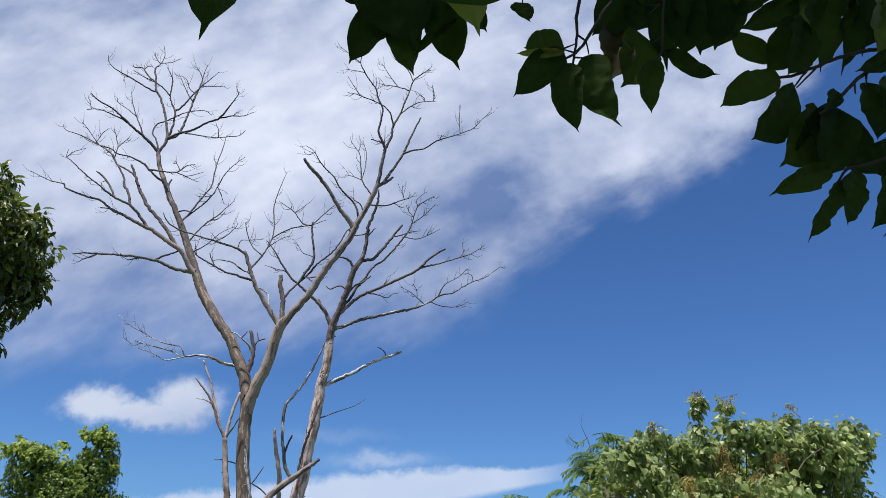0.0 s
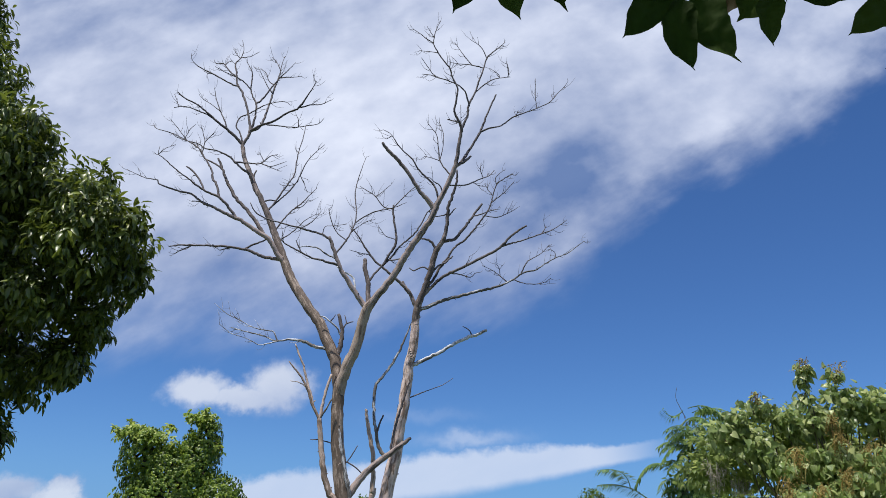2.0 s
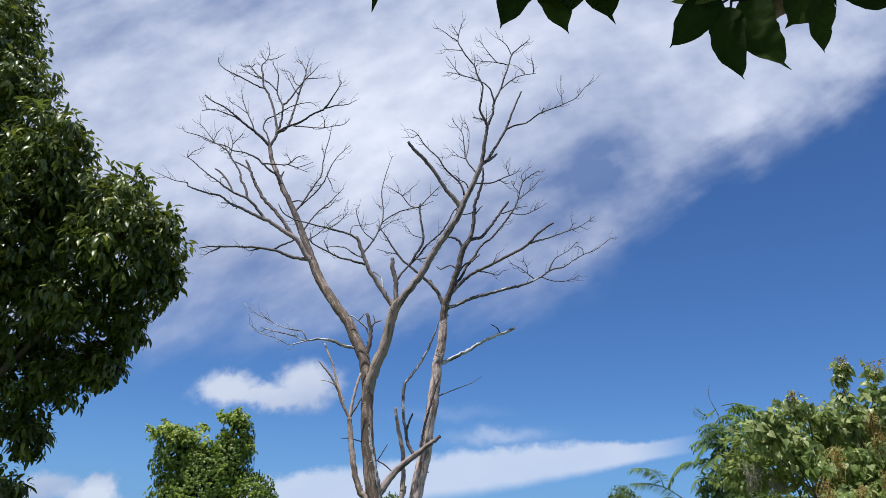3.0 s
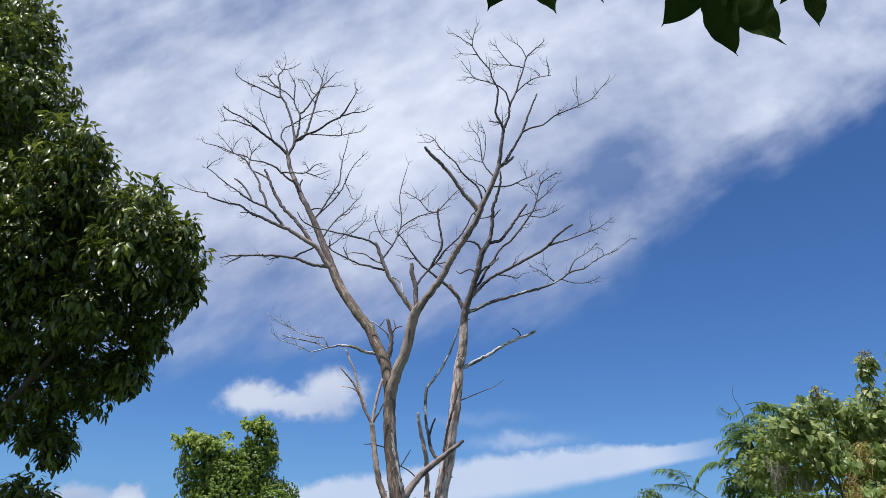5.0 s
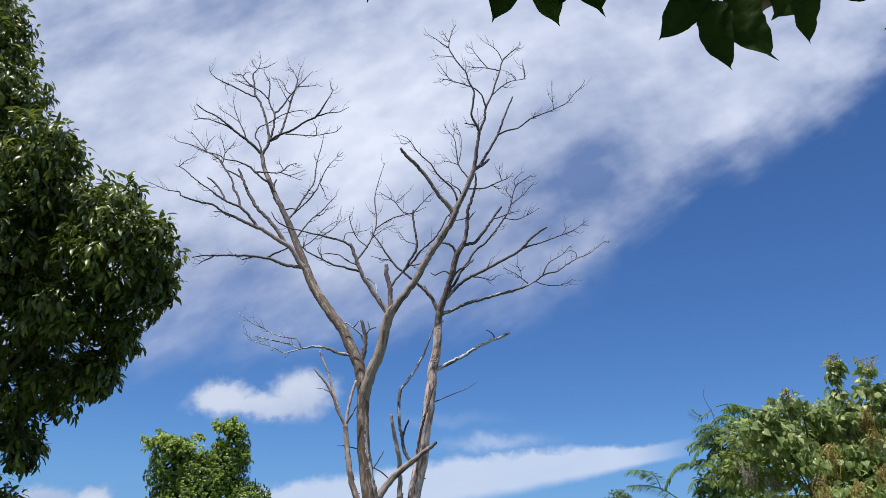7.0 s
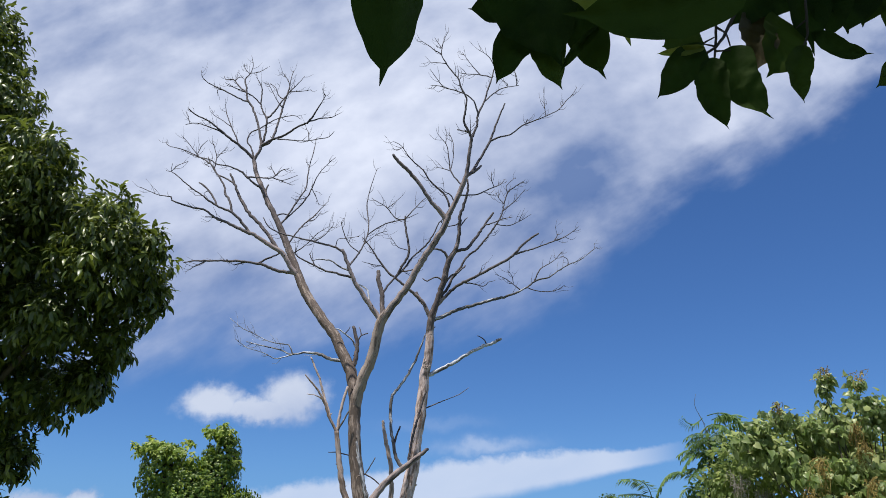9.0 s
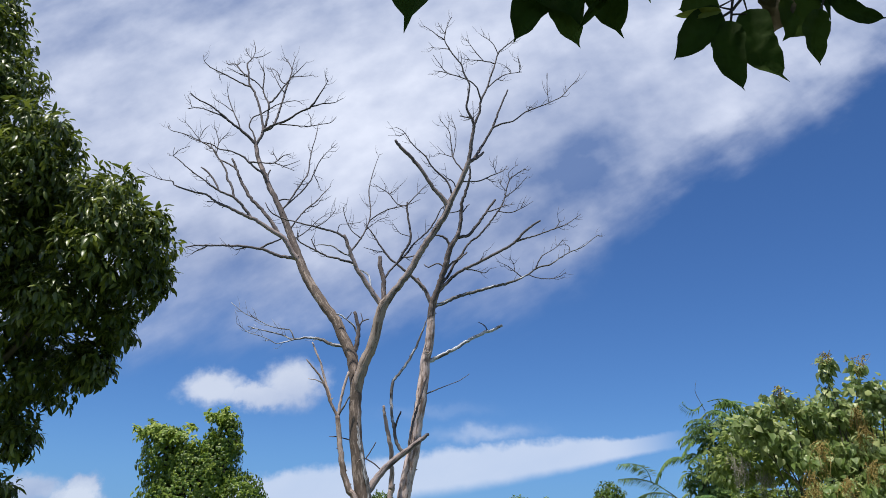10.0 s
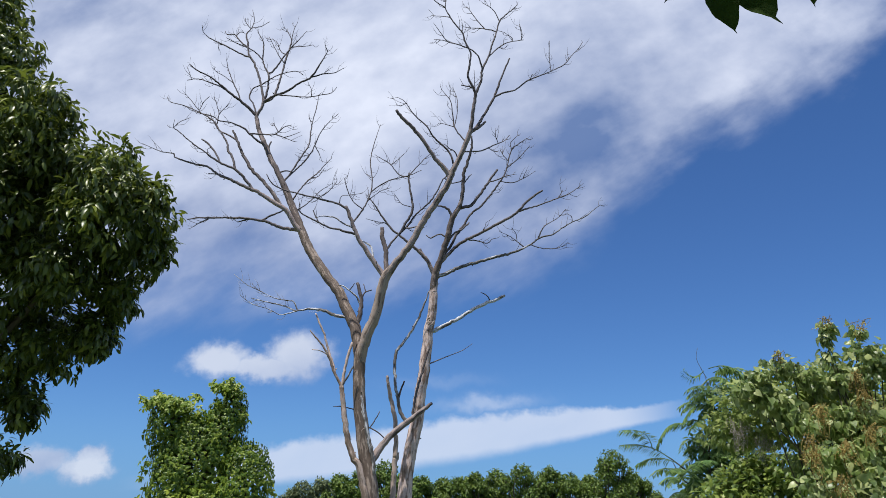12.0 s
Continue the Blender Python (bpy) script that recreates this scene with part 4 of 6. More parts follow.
limb("ba", "broken_arm", 0.646, 42, (-32.2, 8.4, 0.237, 39), (-13.3, 8.4, 0.276, 37), (-11.2, 8.3, 0.279, 35), (-4.5, 8.2, 0.280, 35), (1.4, 8.0, 0.342, 36), (30.7, 8.1, 0.163, 33), (33.5, 8.0, 0.328, 31), (27.7, 7.8, 0.300, 28), (20.6, 7.6, 0.367, 23), (17.4, 7.4, 0.327, 14), silver=True)
limb("baa", "ba", 0.168, 24, (16.4, 6.9, 0.254, 21), (19.8, 7.0, 0.117, 19), bare=True)
limb("bb", "broken_arm", 0.726, 29, (3.3, 3.6, 0.219, 26), (11.9, 3.6, 0.325, 27), (14.8, 3.5, 0.392, 24), (14.5, 3.4, 0.285, 22), (20.6, 3.4, 0.179, 16))
limb("ta", "trunk", 0.685, 15, (111.8, 10.1, 0.273, 15), (126.3, 15.2, 0.132, 13), (129.6, 15.3, 0.139, 13), bare=True)
limb("taa", "ta", 0.301, 13, (30.1, 2.9, 0.185, 13), (28.0, 3.7, 0.163, 10), bare=True)
limb("tb", "trunk", 0.731, 13, (-72.3, -5.6, 0.313, 13), (-88.5, -7.4, 0.206, 8), bare=True)
limb("tc", "trunk", 0.805, 21, (144.2, -49.4, 0.132, 21), (169.6, 0.0, 0.156, 36), (170.4, 0.0, 0.256, 41), (165.9, 0.0, 0.257, 46), (165.9, 0.0, 0.253, 46), (165.9, 0.0, 0.250, 45), (172.8, 0.0, 0.241, 40), silver=True)
dead_trunk("slender_trunk", (-0.99, 13.60, -0.05), 86, "slender dead stem beside the forked dead tree", (-14.6, 0.0, 2.481, 59), (-24.0, 0.0, 0.331, 60), (-21.8, 0.0, 0.311, 55), (-11.9, 0.0, 0.401, 51), (-9.0, 0.0, 0.407, 44), (-8.5, 0.0, 0.227, 41), slim=True)
limb("sa", "slender_trunk", 1.000, 31, (-30.2, -3.6, 0.272, 31), (-20.6, -3.6, 0.276, 26), (-29.2, -3.5, 0.239, 24), (-39.0, -3.5, 0.271, 19), (-41.8, -3.4, 0.170, 11), bare=True, slim=True)
limb("saa", "sa", 0.188, 26, (-15.6, 6.8, 0.206, 26), (-21.4, 6.7, 0.295, 26), (-18.8, 6.6, 0.355, 24), (-25.0, 6.4, 0.316, 22), (-25.8, 6.4, 0.155, 16), bare=True, slim=True)
limb("sb", "slender_trunk", 0.995, 36, (6.8, 5.7, 0.323, 34), (9.4, 5.6, 0.275, 32), (13.7, 5.6, 0.284, 27), bare=True, slim=True)
limb("sc", "slender_trunk", 0.995, 23, (28.7, -3.6, 0.236, 21), (28.9, -3.7, 0.200, 16), silver=True, bare=True)
limb("sab", "sa", 0.514, 13, (-56.0, 3.6, 0.155, 13), (-79.6, 3.5, 0.187, 8), bare=True, slim=True)
dead_trunk("thin_trunk", (-1.14, 14.20, -0.05), 69, "thin broken dead stem between two dead trunks", (1.4, 0.0, 2.437, 49), (2.5, 0.0, 0.417, 47), (-0.3, 0.0, 0.406, 42), (-7.6, 0.0, 0.418, 40), (-15.1, 0.0, 0.328, 35), (-9.5, 0.0, 0.327, 24), slim=True)
limb("na", "thin_trunk", 0.611, 21, (25.7, 7.5, 0.123, 21), (7.7, 7.4, 0.124, 16), bare=True, slim=True)
dead_trunk("leaning_trunk", (-1.10, 14.70, -0.05), 185, "pale leaning dead tree trunk with broken side arms", (5.2, 0.0, 2.476, 134), (8.6, 0.0, 0.436, 130), (10.5, 0.0, 0.427, 126), (10.5, 0.0, 0.382, 119), (4.8, 0.0, 0.440, 112), (8.8, 0.0, 0.396, 107), (6.2, 0.0, 0.460, 103), (4.8, 0.0, 0.351, 98), (12.1, 0.0, 0.364, 93), (3.1, 0.0, 0.363, 88), (3.8, 0.0, 0.308, 77), (7.2, 0.0, 0.264, 48), pale=True)
limb("la", "leaning_trunk", 0.928, 70, (3.2, -9.5, 0.267, 77), (12.2, -9.7, 0.220, 77), (19.8, -9.6, 0.280, 71), (19.1, -9.6, 0.255, 71), (15.4, -9.5, 0.315, 72), (13.8, -9.4, 0.253, 66), (28.6, -9.4, 0.279, 54), (19.0, -9.3, 0.263, 48), (6.8, -9.2, 0.316, 45), (2.9, -9.1, 0.253, 43), (18.9, -9.1, 0.269, 37), (15.3, -9.0, 0.332, 31), (0.3, -8.9, 0.259, 18), pale=True)
limb("lb", "leaning_trunk", 0.960, 47, (-7.2, -9.6, 0.204, 53), (-23.7, -9.6, 0.274, 48), (-38.3, -9.6, 0.197, 48), (-49.1, -9.6, 0.161, 42), (-53.7, -9.6, 0.196, 36), (-49.7, -9.6, 0.272, 30), (-52.5, -9.6, 0.231, 27), (-37.7, -9.4, 0.305, 24), (-32.8, -9.4, 0.232, 18), (-36.3, -9.3, 0.212, 15), (-40.6, -9.3, 0.193, 9), pale=True)
limb("lba", "lb", 0.209, 48, (-39.9, -6.2, 0.132, 42), (-22.8, -6.2, 0.159, 30))
limb("lbb", "lb", 0.620, 12, (-43.9, 0.0, 0.179, 12), (-80.0, 0.0, 0.147, 9), (-74.5, 0.0, 0.290, 6))
limb("laa", "la", 0.436, 42, (-4.0, -9.4, 0.223, 36), (-48.7, -9.5, 0.163, 30), (-82.0, -9.5, 0.185, 18))
limb("lab", "la", 0.532, 42, (69.2, 14.7, 0.286, 39), (36.7, 13.8, 0.258, 37), (32.1, 13.4, 0.321, 34), (27.6, 13.1, 0.291, 31), (32.2, 13.0, 0.332, 28))
limb("laba", "lab", 0.709, 19, (69.0, 5.7, 0.251, 16), (63.8, 5.7, 0.214, 13), (76.1, 5.8, 0.224, 6))
limb("lac", "la", 0.687, 18, (32.1, 10.8, 0.237, 15), (44.6, 11.1, 0.090, 6), bare=True)
limb("lad", "la", 0.723, 18, (-138.9, -9.9, 0.123, 15), (-103.5, -12.4, 0.217, 12), (-53.4, -13.0, 0.154, 9), bare=True)
limb("lc", "leaning_trunk", 0.970, 47, (38.2, 12.4, 0.121, 47), (66.0, 13.8, 0.160, 48), (59.5, 13.5, 0.214, 45), (64.7, 13.5, 0.344, 42), (68.9, 13.4, 0.338, 40), (69.7, 13.2, 0.410, 37), (70.6, 13.1, 0.275, 31), (63.1, 12.7, 0.444, 25), (53.1, 12.1, 0.426, 22), (70.6, 12.5, 0.287, 19), (52.3, 11.8, 0.266, 16), (54.8, 11.7, 0.347, 13), (63.2, 11.8, 0.317, 13), (49.8, 11.2, 0.387, 10), (51.4, 11.1, 0.191, 7), silver=True)
limb("lca", "lc", 0.580, 19, (23.8, 5.2, 0.294, 16), (43.1, 5.4, 0.159, 13), (56.2, 5.4, 0.323, 10), (39.5, 5.2, 0.287, 6))
limb("lcb", "lc", 0.528, 16, (111.0, -6.2, 0.260, 12), (95.2, -6.1, 0.246, 12), (80.0, -6.1, 0.189, 9), (58.8, -6.0, 0.193, 6))
limb("lcc", "lc", 0.802, 10, (-7.1, 0.0, 0.141, 10), (-60.8, 0.0, 0.143, 6))
limb("lcd", "lc", 0.495, 16, (-48.8, 0.0, 0.218, 12), (-52.0, 0.0, 0.217, 9), (-64.3, 0.0, 0.247, 6))
limb("lcda", "lcd", 0.319, 9, (-5.8, 0.0, 0.189, 9), (-31.8, 0.0, 0.159, 6))
limb("lae", "la", 0.180, 47, (46.3, -7.5, 0.257, 45), (45.0, -7.6, 0.254, 42), (56.8, -7.6, 0.215, 39), (65.3, -7.6, 0.331, 36), (63.3, -7.6, 0.337, 36), (63.3, -7.6, 0.337, 36), (55.4, -7.6, 0.295, 33), (43.3, -7.4, 0.269, 30), (51.6, -7.5, 0.235, 27), (58.9, -7.5, 0.185, 24))
limb("laea", "lae", 0.724, 24, (71.7, -3.0, 0.304, 21), (72.0, -3.1, 0.317, 18), (69.8, -3.1, 0.323, 15), (67.7, -3.1, 0.263, 12), (55.6, -3.0, 0.226, 9), (50.7, -2.9, 0.163, 6))
limb("laeaa", "laea", 0.592, 15, (31.8, 0.0, 0.124, 12), (23.9, 0.0, 0.102, 9))
limb("laeb", "lae", 0.414, 12, (31.2, 0.0, 0.142, 9), (13.9, 0.0, 0.107, 6))
limb("laf", "la", 0.219, 36, (37.3, 8.1, 0.329, 36), (23.7, 7.9, 0.302, 33), (33.2, 7.9, 0.339, 30), (30.3, 7.7, 0.300, 28), (47.4, 7.9, 0.310, 25), (36.0, 7.6, 0.331, 25), (33.4, 7.4, 0.361, 22), (28.2, 7.2, 0.346, 19), (13.8, 7.0, 0.316, 16), (16.0, 6.9, 0.325, 16), (45.1, 7.2, 0.232, 13), (50.8, 7.2, 0.266, 7))
limb("lafa", "laf", 0.726, 13, (47.4, 2.5, 0.328, 13), (41.9, 2.6, 0.262, 10), (37.1, 2.6, 0.227, 6))
limb("lafb", "laf", 0.867, 10, (-7.2, -2.6, 0.173, 10), (43.1, -2.7, 0.274, 7))
limb("lafc", "laf", 0.623, 13, (95.6, 0.0, 0.286, 13), (66.3, 0.0, 0.280, 9), (56.9, 0.0, 0.310, 6))
limb("lafd", "laf", 0.781, 10, (-41.3, -8.8, 0.175, 10), (-25.2, -8.7, 0.178, 6))
limb("lag", "la", 0.287, 24, (31.4, 4.6, 0.344, 24), (58.4, 4.8, 0.213, 24), (43.9, 4.6, 0.229, 21))
limb("laec", "lae", 0.280, 18, (90.2, 9.8, 0.213, 15), (101.2, 9.6, 0.248, 12), (45.1, 8.7, 0.141, 9), (71.6, 9.1, 0.156, 6))
limb("lah", "la", 0.340, 21, (-63.5, -3.3, 0.190, 18), (-118.0, -3.1, 0.202, 18), (-57.4, -3.1, 0.114, 12), bare=True)
limb("ld", "leaning_trunk", 0.797, 49, (60.7, 10.2, 0.339, 49), (60.9, 11.4, 0.339, 47), (55.7, 11.2, 0.365, 44), (59.1, 11.0, 0.357, 42), (67.1, 11.0, 0.269, 39), (61.6, 10.8, 0.214, 36), silver=True)
limb("lda", "ld", 0.822, 15, (-33.5, 2.8, 0.169, 15), (-61.5, 3.1, 0.135, 9), bare=True)
limb("le", "leaning_trunk", 0.697, 14, (65.9, 8.1, 0.336, 14), (65.8, 9.8, 0.190, 11), (65.9, 9.7, 0.319, 9), (54.2, 9.5, 0.262, 6), bare=True)
knot("leaning_trunk", 5.46, 0.0, 0.060, 1.25)
knot("trunk", 3.14, 0.35, 0.050, 1.1)
knot("trunk", 3.66, 0.1, 0.028, 2.2)
knot("leaning_trunk", 6.05, 0.25, 0.045)

# ---- living plants ----
def limbs_to(base, thick, lobes, rng, sides=9, reach=0.85, most=99):
    """A trunk that divides towards the middle of every lobe."""
    base = np.array(base, float)
    lobes = np.array(lobes, float)
    middle = lobes[:, :3].mean(0)
    fork = base + (middle - base) * np.array((0.25, 0.25, 0.42))
    tubes = [tube([base, base * 0.5 + fork * 0.5 + rng.normal(size=3) * 0.05, fork], [thick * 1.3, thick, thick * 0.85], 14, rng, 0.1, 0.08)]
    # limbs lead to the larger heads alone
    order = np.argsort(-lobes[:, 3] * lobes[:, 5])[:most]
    for lobe in lobes[order]:
        end = lobe[:3] + np.array((0, 0, (reach - 0.65) * lobe[5]))
        bend = fork * 0.45 + end * 0.55 + rng.normal(size=3) * 0.12 * np.linalg.norm(end - fork) * 0.6
        tubes.append(tube([fork, bend, end], [thick * 0.6, thick * 0.38, thick * 0.2], sides, rng, 0.1, 0.12))
        for _ in range(5):
            way = rng.normal(size=3)
            way /= np.linalg.norm(way)
            tip = lobe[:3] + way * lobe[3:] * reach
            tubes.append(tube([end, (end + tip) / 2 + rng.normal(size=3) * 0.12 * np.linalg.norm(tip - end), tip], [thick * 0.18, thick * 0.1, thick * 0.03], 6, rng, 0.1, 0.15))
    return tubes


def leafy_tree(name, base, thick, lobes, count, each, length, template, mat, label, category, seed,
               droop=0.5, width=1.0, spread=1.0, ahead=0.45, singles=0, side=None, stem=LIVE_BARK, inner=0.35, lump=0.16, vary=0.25, sway=0.3, trail=0.0, reach=0.85, most=99, group=""):
    """A tree or shrub: trunk with limbs, and a crown of leaf rosettes; some leaves are objects of their own."""
    rng = np.random.default_rng(seed)
    tree = thing(name, base, label, category, group)
    part("trunk", tubes_mesh("trunk", limbs_to(base, thick, lobes, rng, reach=reach, most=most), stem), tree)
    place, out = shoots(lobes, count, rng, inner, 0.3, lump)
    p, m = rosettes(place, out, each, length, rng, droop, width, spread, vary, ahead, sway=sway, trail=trail)
    if singles:
        near = np.argsort(((p - np.array(side)) ** 2).sum(1))[:singles]
        rest = np.setdiff1d(np.arange(len(p)), near)
    else:
        rest = np.arange(len(p))
    crown = part("crown", make_mesh("crown", *blades(template, p[rest], m[rest]), mat), tree)
    tagged(crown, kind="stuff")
    if singles:
        single_leaves("leaf", template, p[near], m[near], mat, crown)
    return tree, place, out, rng


# the dense broad-leaved tree close by on the west
leafy_tree("broadleaf_tree", (-6.2, 6.2, -0.05), 0.07,
           [(-3.40, 5.05, 3.77, 0.37, 0.22, 0.30), (-2.94, 5.15, 3.37, 0.28, 0.22, 0.21), (-2.39, 5.10, 3.87, 0.21, 0.22, 0.21),
            (-2.67, 5.20, 4.26, 0.20, 0.20, 0.13),
            (-2.58, 5.25, 3.84, 0.33, 0.59, 0.38),
            (-2.88, 5.20, 4.19, 0.34, 0.42, 0.15),
            (-3.17, 5.00, 4.63, 0.19, 0.34, 0.22),
            (-3.16, 4.95, 4.29, 0.26, 0.41, 0.24),
            (-3.70, 5.05, 5.16, 0.30, 0.43, 0.23),
            (-3.97, 5.10, 5.96, 0.20, 0.34, 0.22),
            (-3.95, 5.05, 5.58, 0.30, 0.40, 0.20),
            (-2.82, 5.65, 3.47, 0.19, 0.29, 0.20), (-2.56, 5.50, 3.26, 0.07, 0.12, 0.11), (-2.74, 5.55, 2.97, 0.08, 0.12, 0.09),
            (-2.83, 5.65, 3.04, 0.12, 0.20, 0.13),
            (-3.28, 5.80, 2.93, 0.25, 0.34, 0.21),
            (-3.56, 5.80, 2.64, 0.21, 0.29, 0.18),
            (-3.60, 5.62, 3.47, 0.54, 0.52, 0.44),
            (-3.71, 5.45, 4.20, 0.57, 0.79, 0.61),
            (-4.63, 5.55, 5.11, 0.58, 0.79, 1.12),
            (-4.18, 5.70, 3.06, 0.42, 0.60, 0.66),
            (-3.41, 5.70, 2.07, 0.13, 0.13, 0.07),
            (-5.10, 5.55, 6.62, 0.54, 0.79, 0.86),
            (-2.39, 5.60, 3.73, 0.06, 0.15, 0.11),
            (-3.29, 5.75, 2.44, 0.07, 0.10, 0.07)],
           8000, 8, 0.065, LANCE, DARK_LEAF, "dense dark green tree with drooping glossy leaves", "tree", 11,
           droop=0.6, width=0.90, spread=1.0, singles=300, side=(-2.3, 4.9, 3.9), lump=0.2, trail=0.08, vary=0.34, sway=0.45, inner=0.32, ahead=0.45, most=6)


def palmate(place, out, length, rng, droop=0.8, wide=1.45, lift=0.35):
    """Leaves of five leaflets that hang fanwise from one point."""
    p, m = [], []
    for k in range(5):
        n = len(place)
        a = (k - 2) * 0.62
        flat = np.cross(out, (0, 0, 1.0)) + rng.normal(size=(n, 3)) * 0.15
        flat /= np.linalg.norm(flat, axis=1)[:, None] + 1e-9
        way = flat * math.sin(a) + np.array((0, 0, -1.0)) * math.cos(a) * droop + out * lift + rng.normal(size=(n, 3)) * 0.12
        size = length * (1.0 - 0.14 * abs(k - 2)) * rng.uniform(0.8, 1.2, n)
        p.append(place + out * 0.02)
        m.append(aim(way, out + np.array((0, 0, 0.45)) + rng.normal(size=(n, 3)) * 0.25, size, size * wide))
    return np.concatenate(p), np.concatenate(m)


def vine_mound():
    """A dead stump quite hidden under a climbing vine."""
    rng = np.random.default_rng(23)
    base = (-4.2, 12.9, -0.05)
    lobes = [(-4.78, 12.7, 3.12, 0.40, 0.40, 0.52), (-3.72, 12.7, 3.38, 0.22, 0.28, 0.40), (-3.80, 12.65, 3.72, 0.15, 0.18, 0.09), (-4.74, 12.65, 3.46, 0.30, 0.30, 0.13), (-4.25, 12.7, 2.55, 0.72, 0.50, 0.72),
             (-3.40, 12.6, 2.30, 0.46, 0.45, 0.60), (-4.64, 12.7, 2.2, 0.38, 0.40, 0.70), (-3.95, 12.8, 1.1, 1.0, 0.75, 1.25),
             (-4.32, 12.7, 3.02, 0.36, 0.36, 0.36), (-4.02, 12.7, 3.30, 0.13, 0.22, 0.26), (-3.85, 12.7, 2.95, 0.34, 0.36, 0.5)]
    mound = thing("vine_covered_stump", base, "stump smothered in bright green five-leaflet climbing vine", "vine")
    part("trunk", tubes_mesh("trunk", limbs_to(base, 0.14, lobes, rng), LIVE_BARK), mound)
    place, out = shoots(lobes, 15500, rng, 0.2, 0.2, 0.16)
    p, m = palmate(place, out, 0.058, rng, 1.25, 1.35, 0.26)
    near = np.argsort(((p - np.array((-3.9, 12.0, 2.9))) ** 2).sum(1))[:300]
    rest = np.setdiff1d(np.arange(len(p)), near)
    cover = part("foliage", make_mesh("foliage", *blades(SMALL, p[rest], m[rest]), VINE_LEAF), mound)
    tagged(cover, kind="stuff")
    single_leaves("leaflet", SMALL, p[near], m[near], VINE_LEAF, cover)
    # young yellow-green shoots that reach out from the top, and hanging trails
    tips, ways = [], []
    for x, z, dx, dz, far in ((-3.85, 3.78, -0.9, 0.1, 0.3), (-5.0, 3.55, -0.9, -0.1, 0.34), (-4.9, 3.66, -0.5, 0.15, 0.3),
                              (-4.5, 3.6, 0.7, 0.2, 0.3), (-4.98, 2.6, -0.3, -0.9, 0.3), (-5.0, 2.2, -0.2, -1.0, 0.4), (-4.9, 2.0, -0.3, -0.9, 0.3),
                              (-4.3, 3.2, 0.3, 0.8, 0.3), (-3.6, 3.4, 0.7, -0.6, 0.25), (-3.02, 2.3, 0.4, -0.9, 0.3)):
        a = np.array((x, 12.55 + rng.uniform(-0.15, 0.15), z))
        b = a + np.array((dx, rng.uniform(-0.2, 0.2), dz)) * far * 0.6
        c = b + np.array((dx, rng.uniform(-0.2, 0.2), dz - 0.5)) * far * 0.4
        part("runner", tubes_mesh("runner", [tube([a, b, c], [0.006, 0.005, 0.003], 5, rng, 0.05, 0.05)], GREEN_STEM), mound)
        for s in np.linspace(0.1, 1, 9):
            q = a * (1 - s) + c * s + (b - (a + c) / 2) * 4 * s * (1 - s) * 0.5
            tips.append(q + rng.normal(size=3) * 0.03), ways.append(rng.normal(size=3) * (0.6, 0.6, 0.25) + (dx * 0.3, -0.5, 0.3))
    for x, z, rx, rz, many in ((-4.85, 3.50, 0.32, 0.09, 80), (-4.55, 3.42, 0.26, 0.08, 46), (-3.82, 3.76, 0.24, 0.07, 56), (-4.05, 1.98, 0.5, 0.12, 46)):
        for _ in range(many):
            tips.append((x + rng.uniform(-rx, rx), 12.40 + rng.uniform(-0.25, 0.25), z + rng.normal() * rz * 0.6)), ways.append(rng.normal(size=3) * 0.4 + (0, -0.6, 0.55))
    ways = np.array(ways) / np.linalg.norm(np.array(ways), axis=1)[:, None]
    p, m = palmate(np.array(tips), ways, 0.090, rng, 0.75)
    young = part("young_leaves", make_mesh("young_leaves", *blades(SMALL, p, m), YOUNG_VINE), mound, "pale yellow-green young vine leaves")
    tagged(young, kind="stuff")


YOUNG_VINE = foliage("young_vine_leaf", (0.20, 0.29, 0.035), (0.34, 0.40, 0.06), (0.11, 0.19, 0.022), 0.45, 0.3, 0.35)
vine_mound()


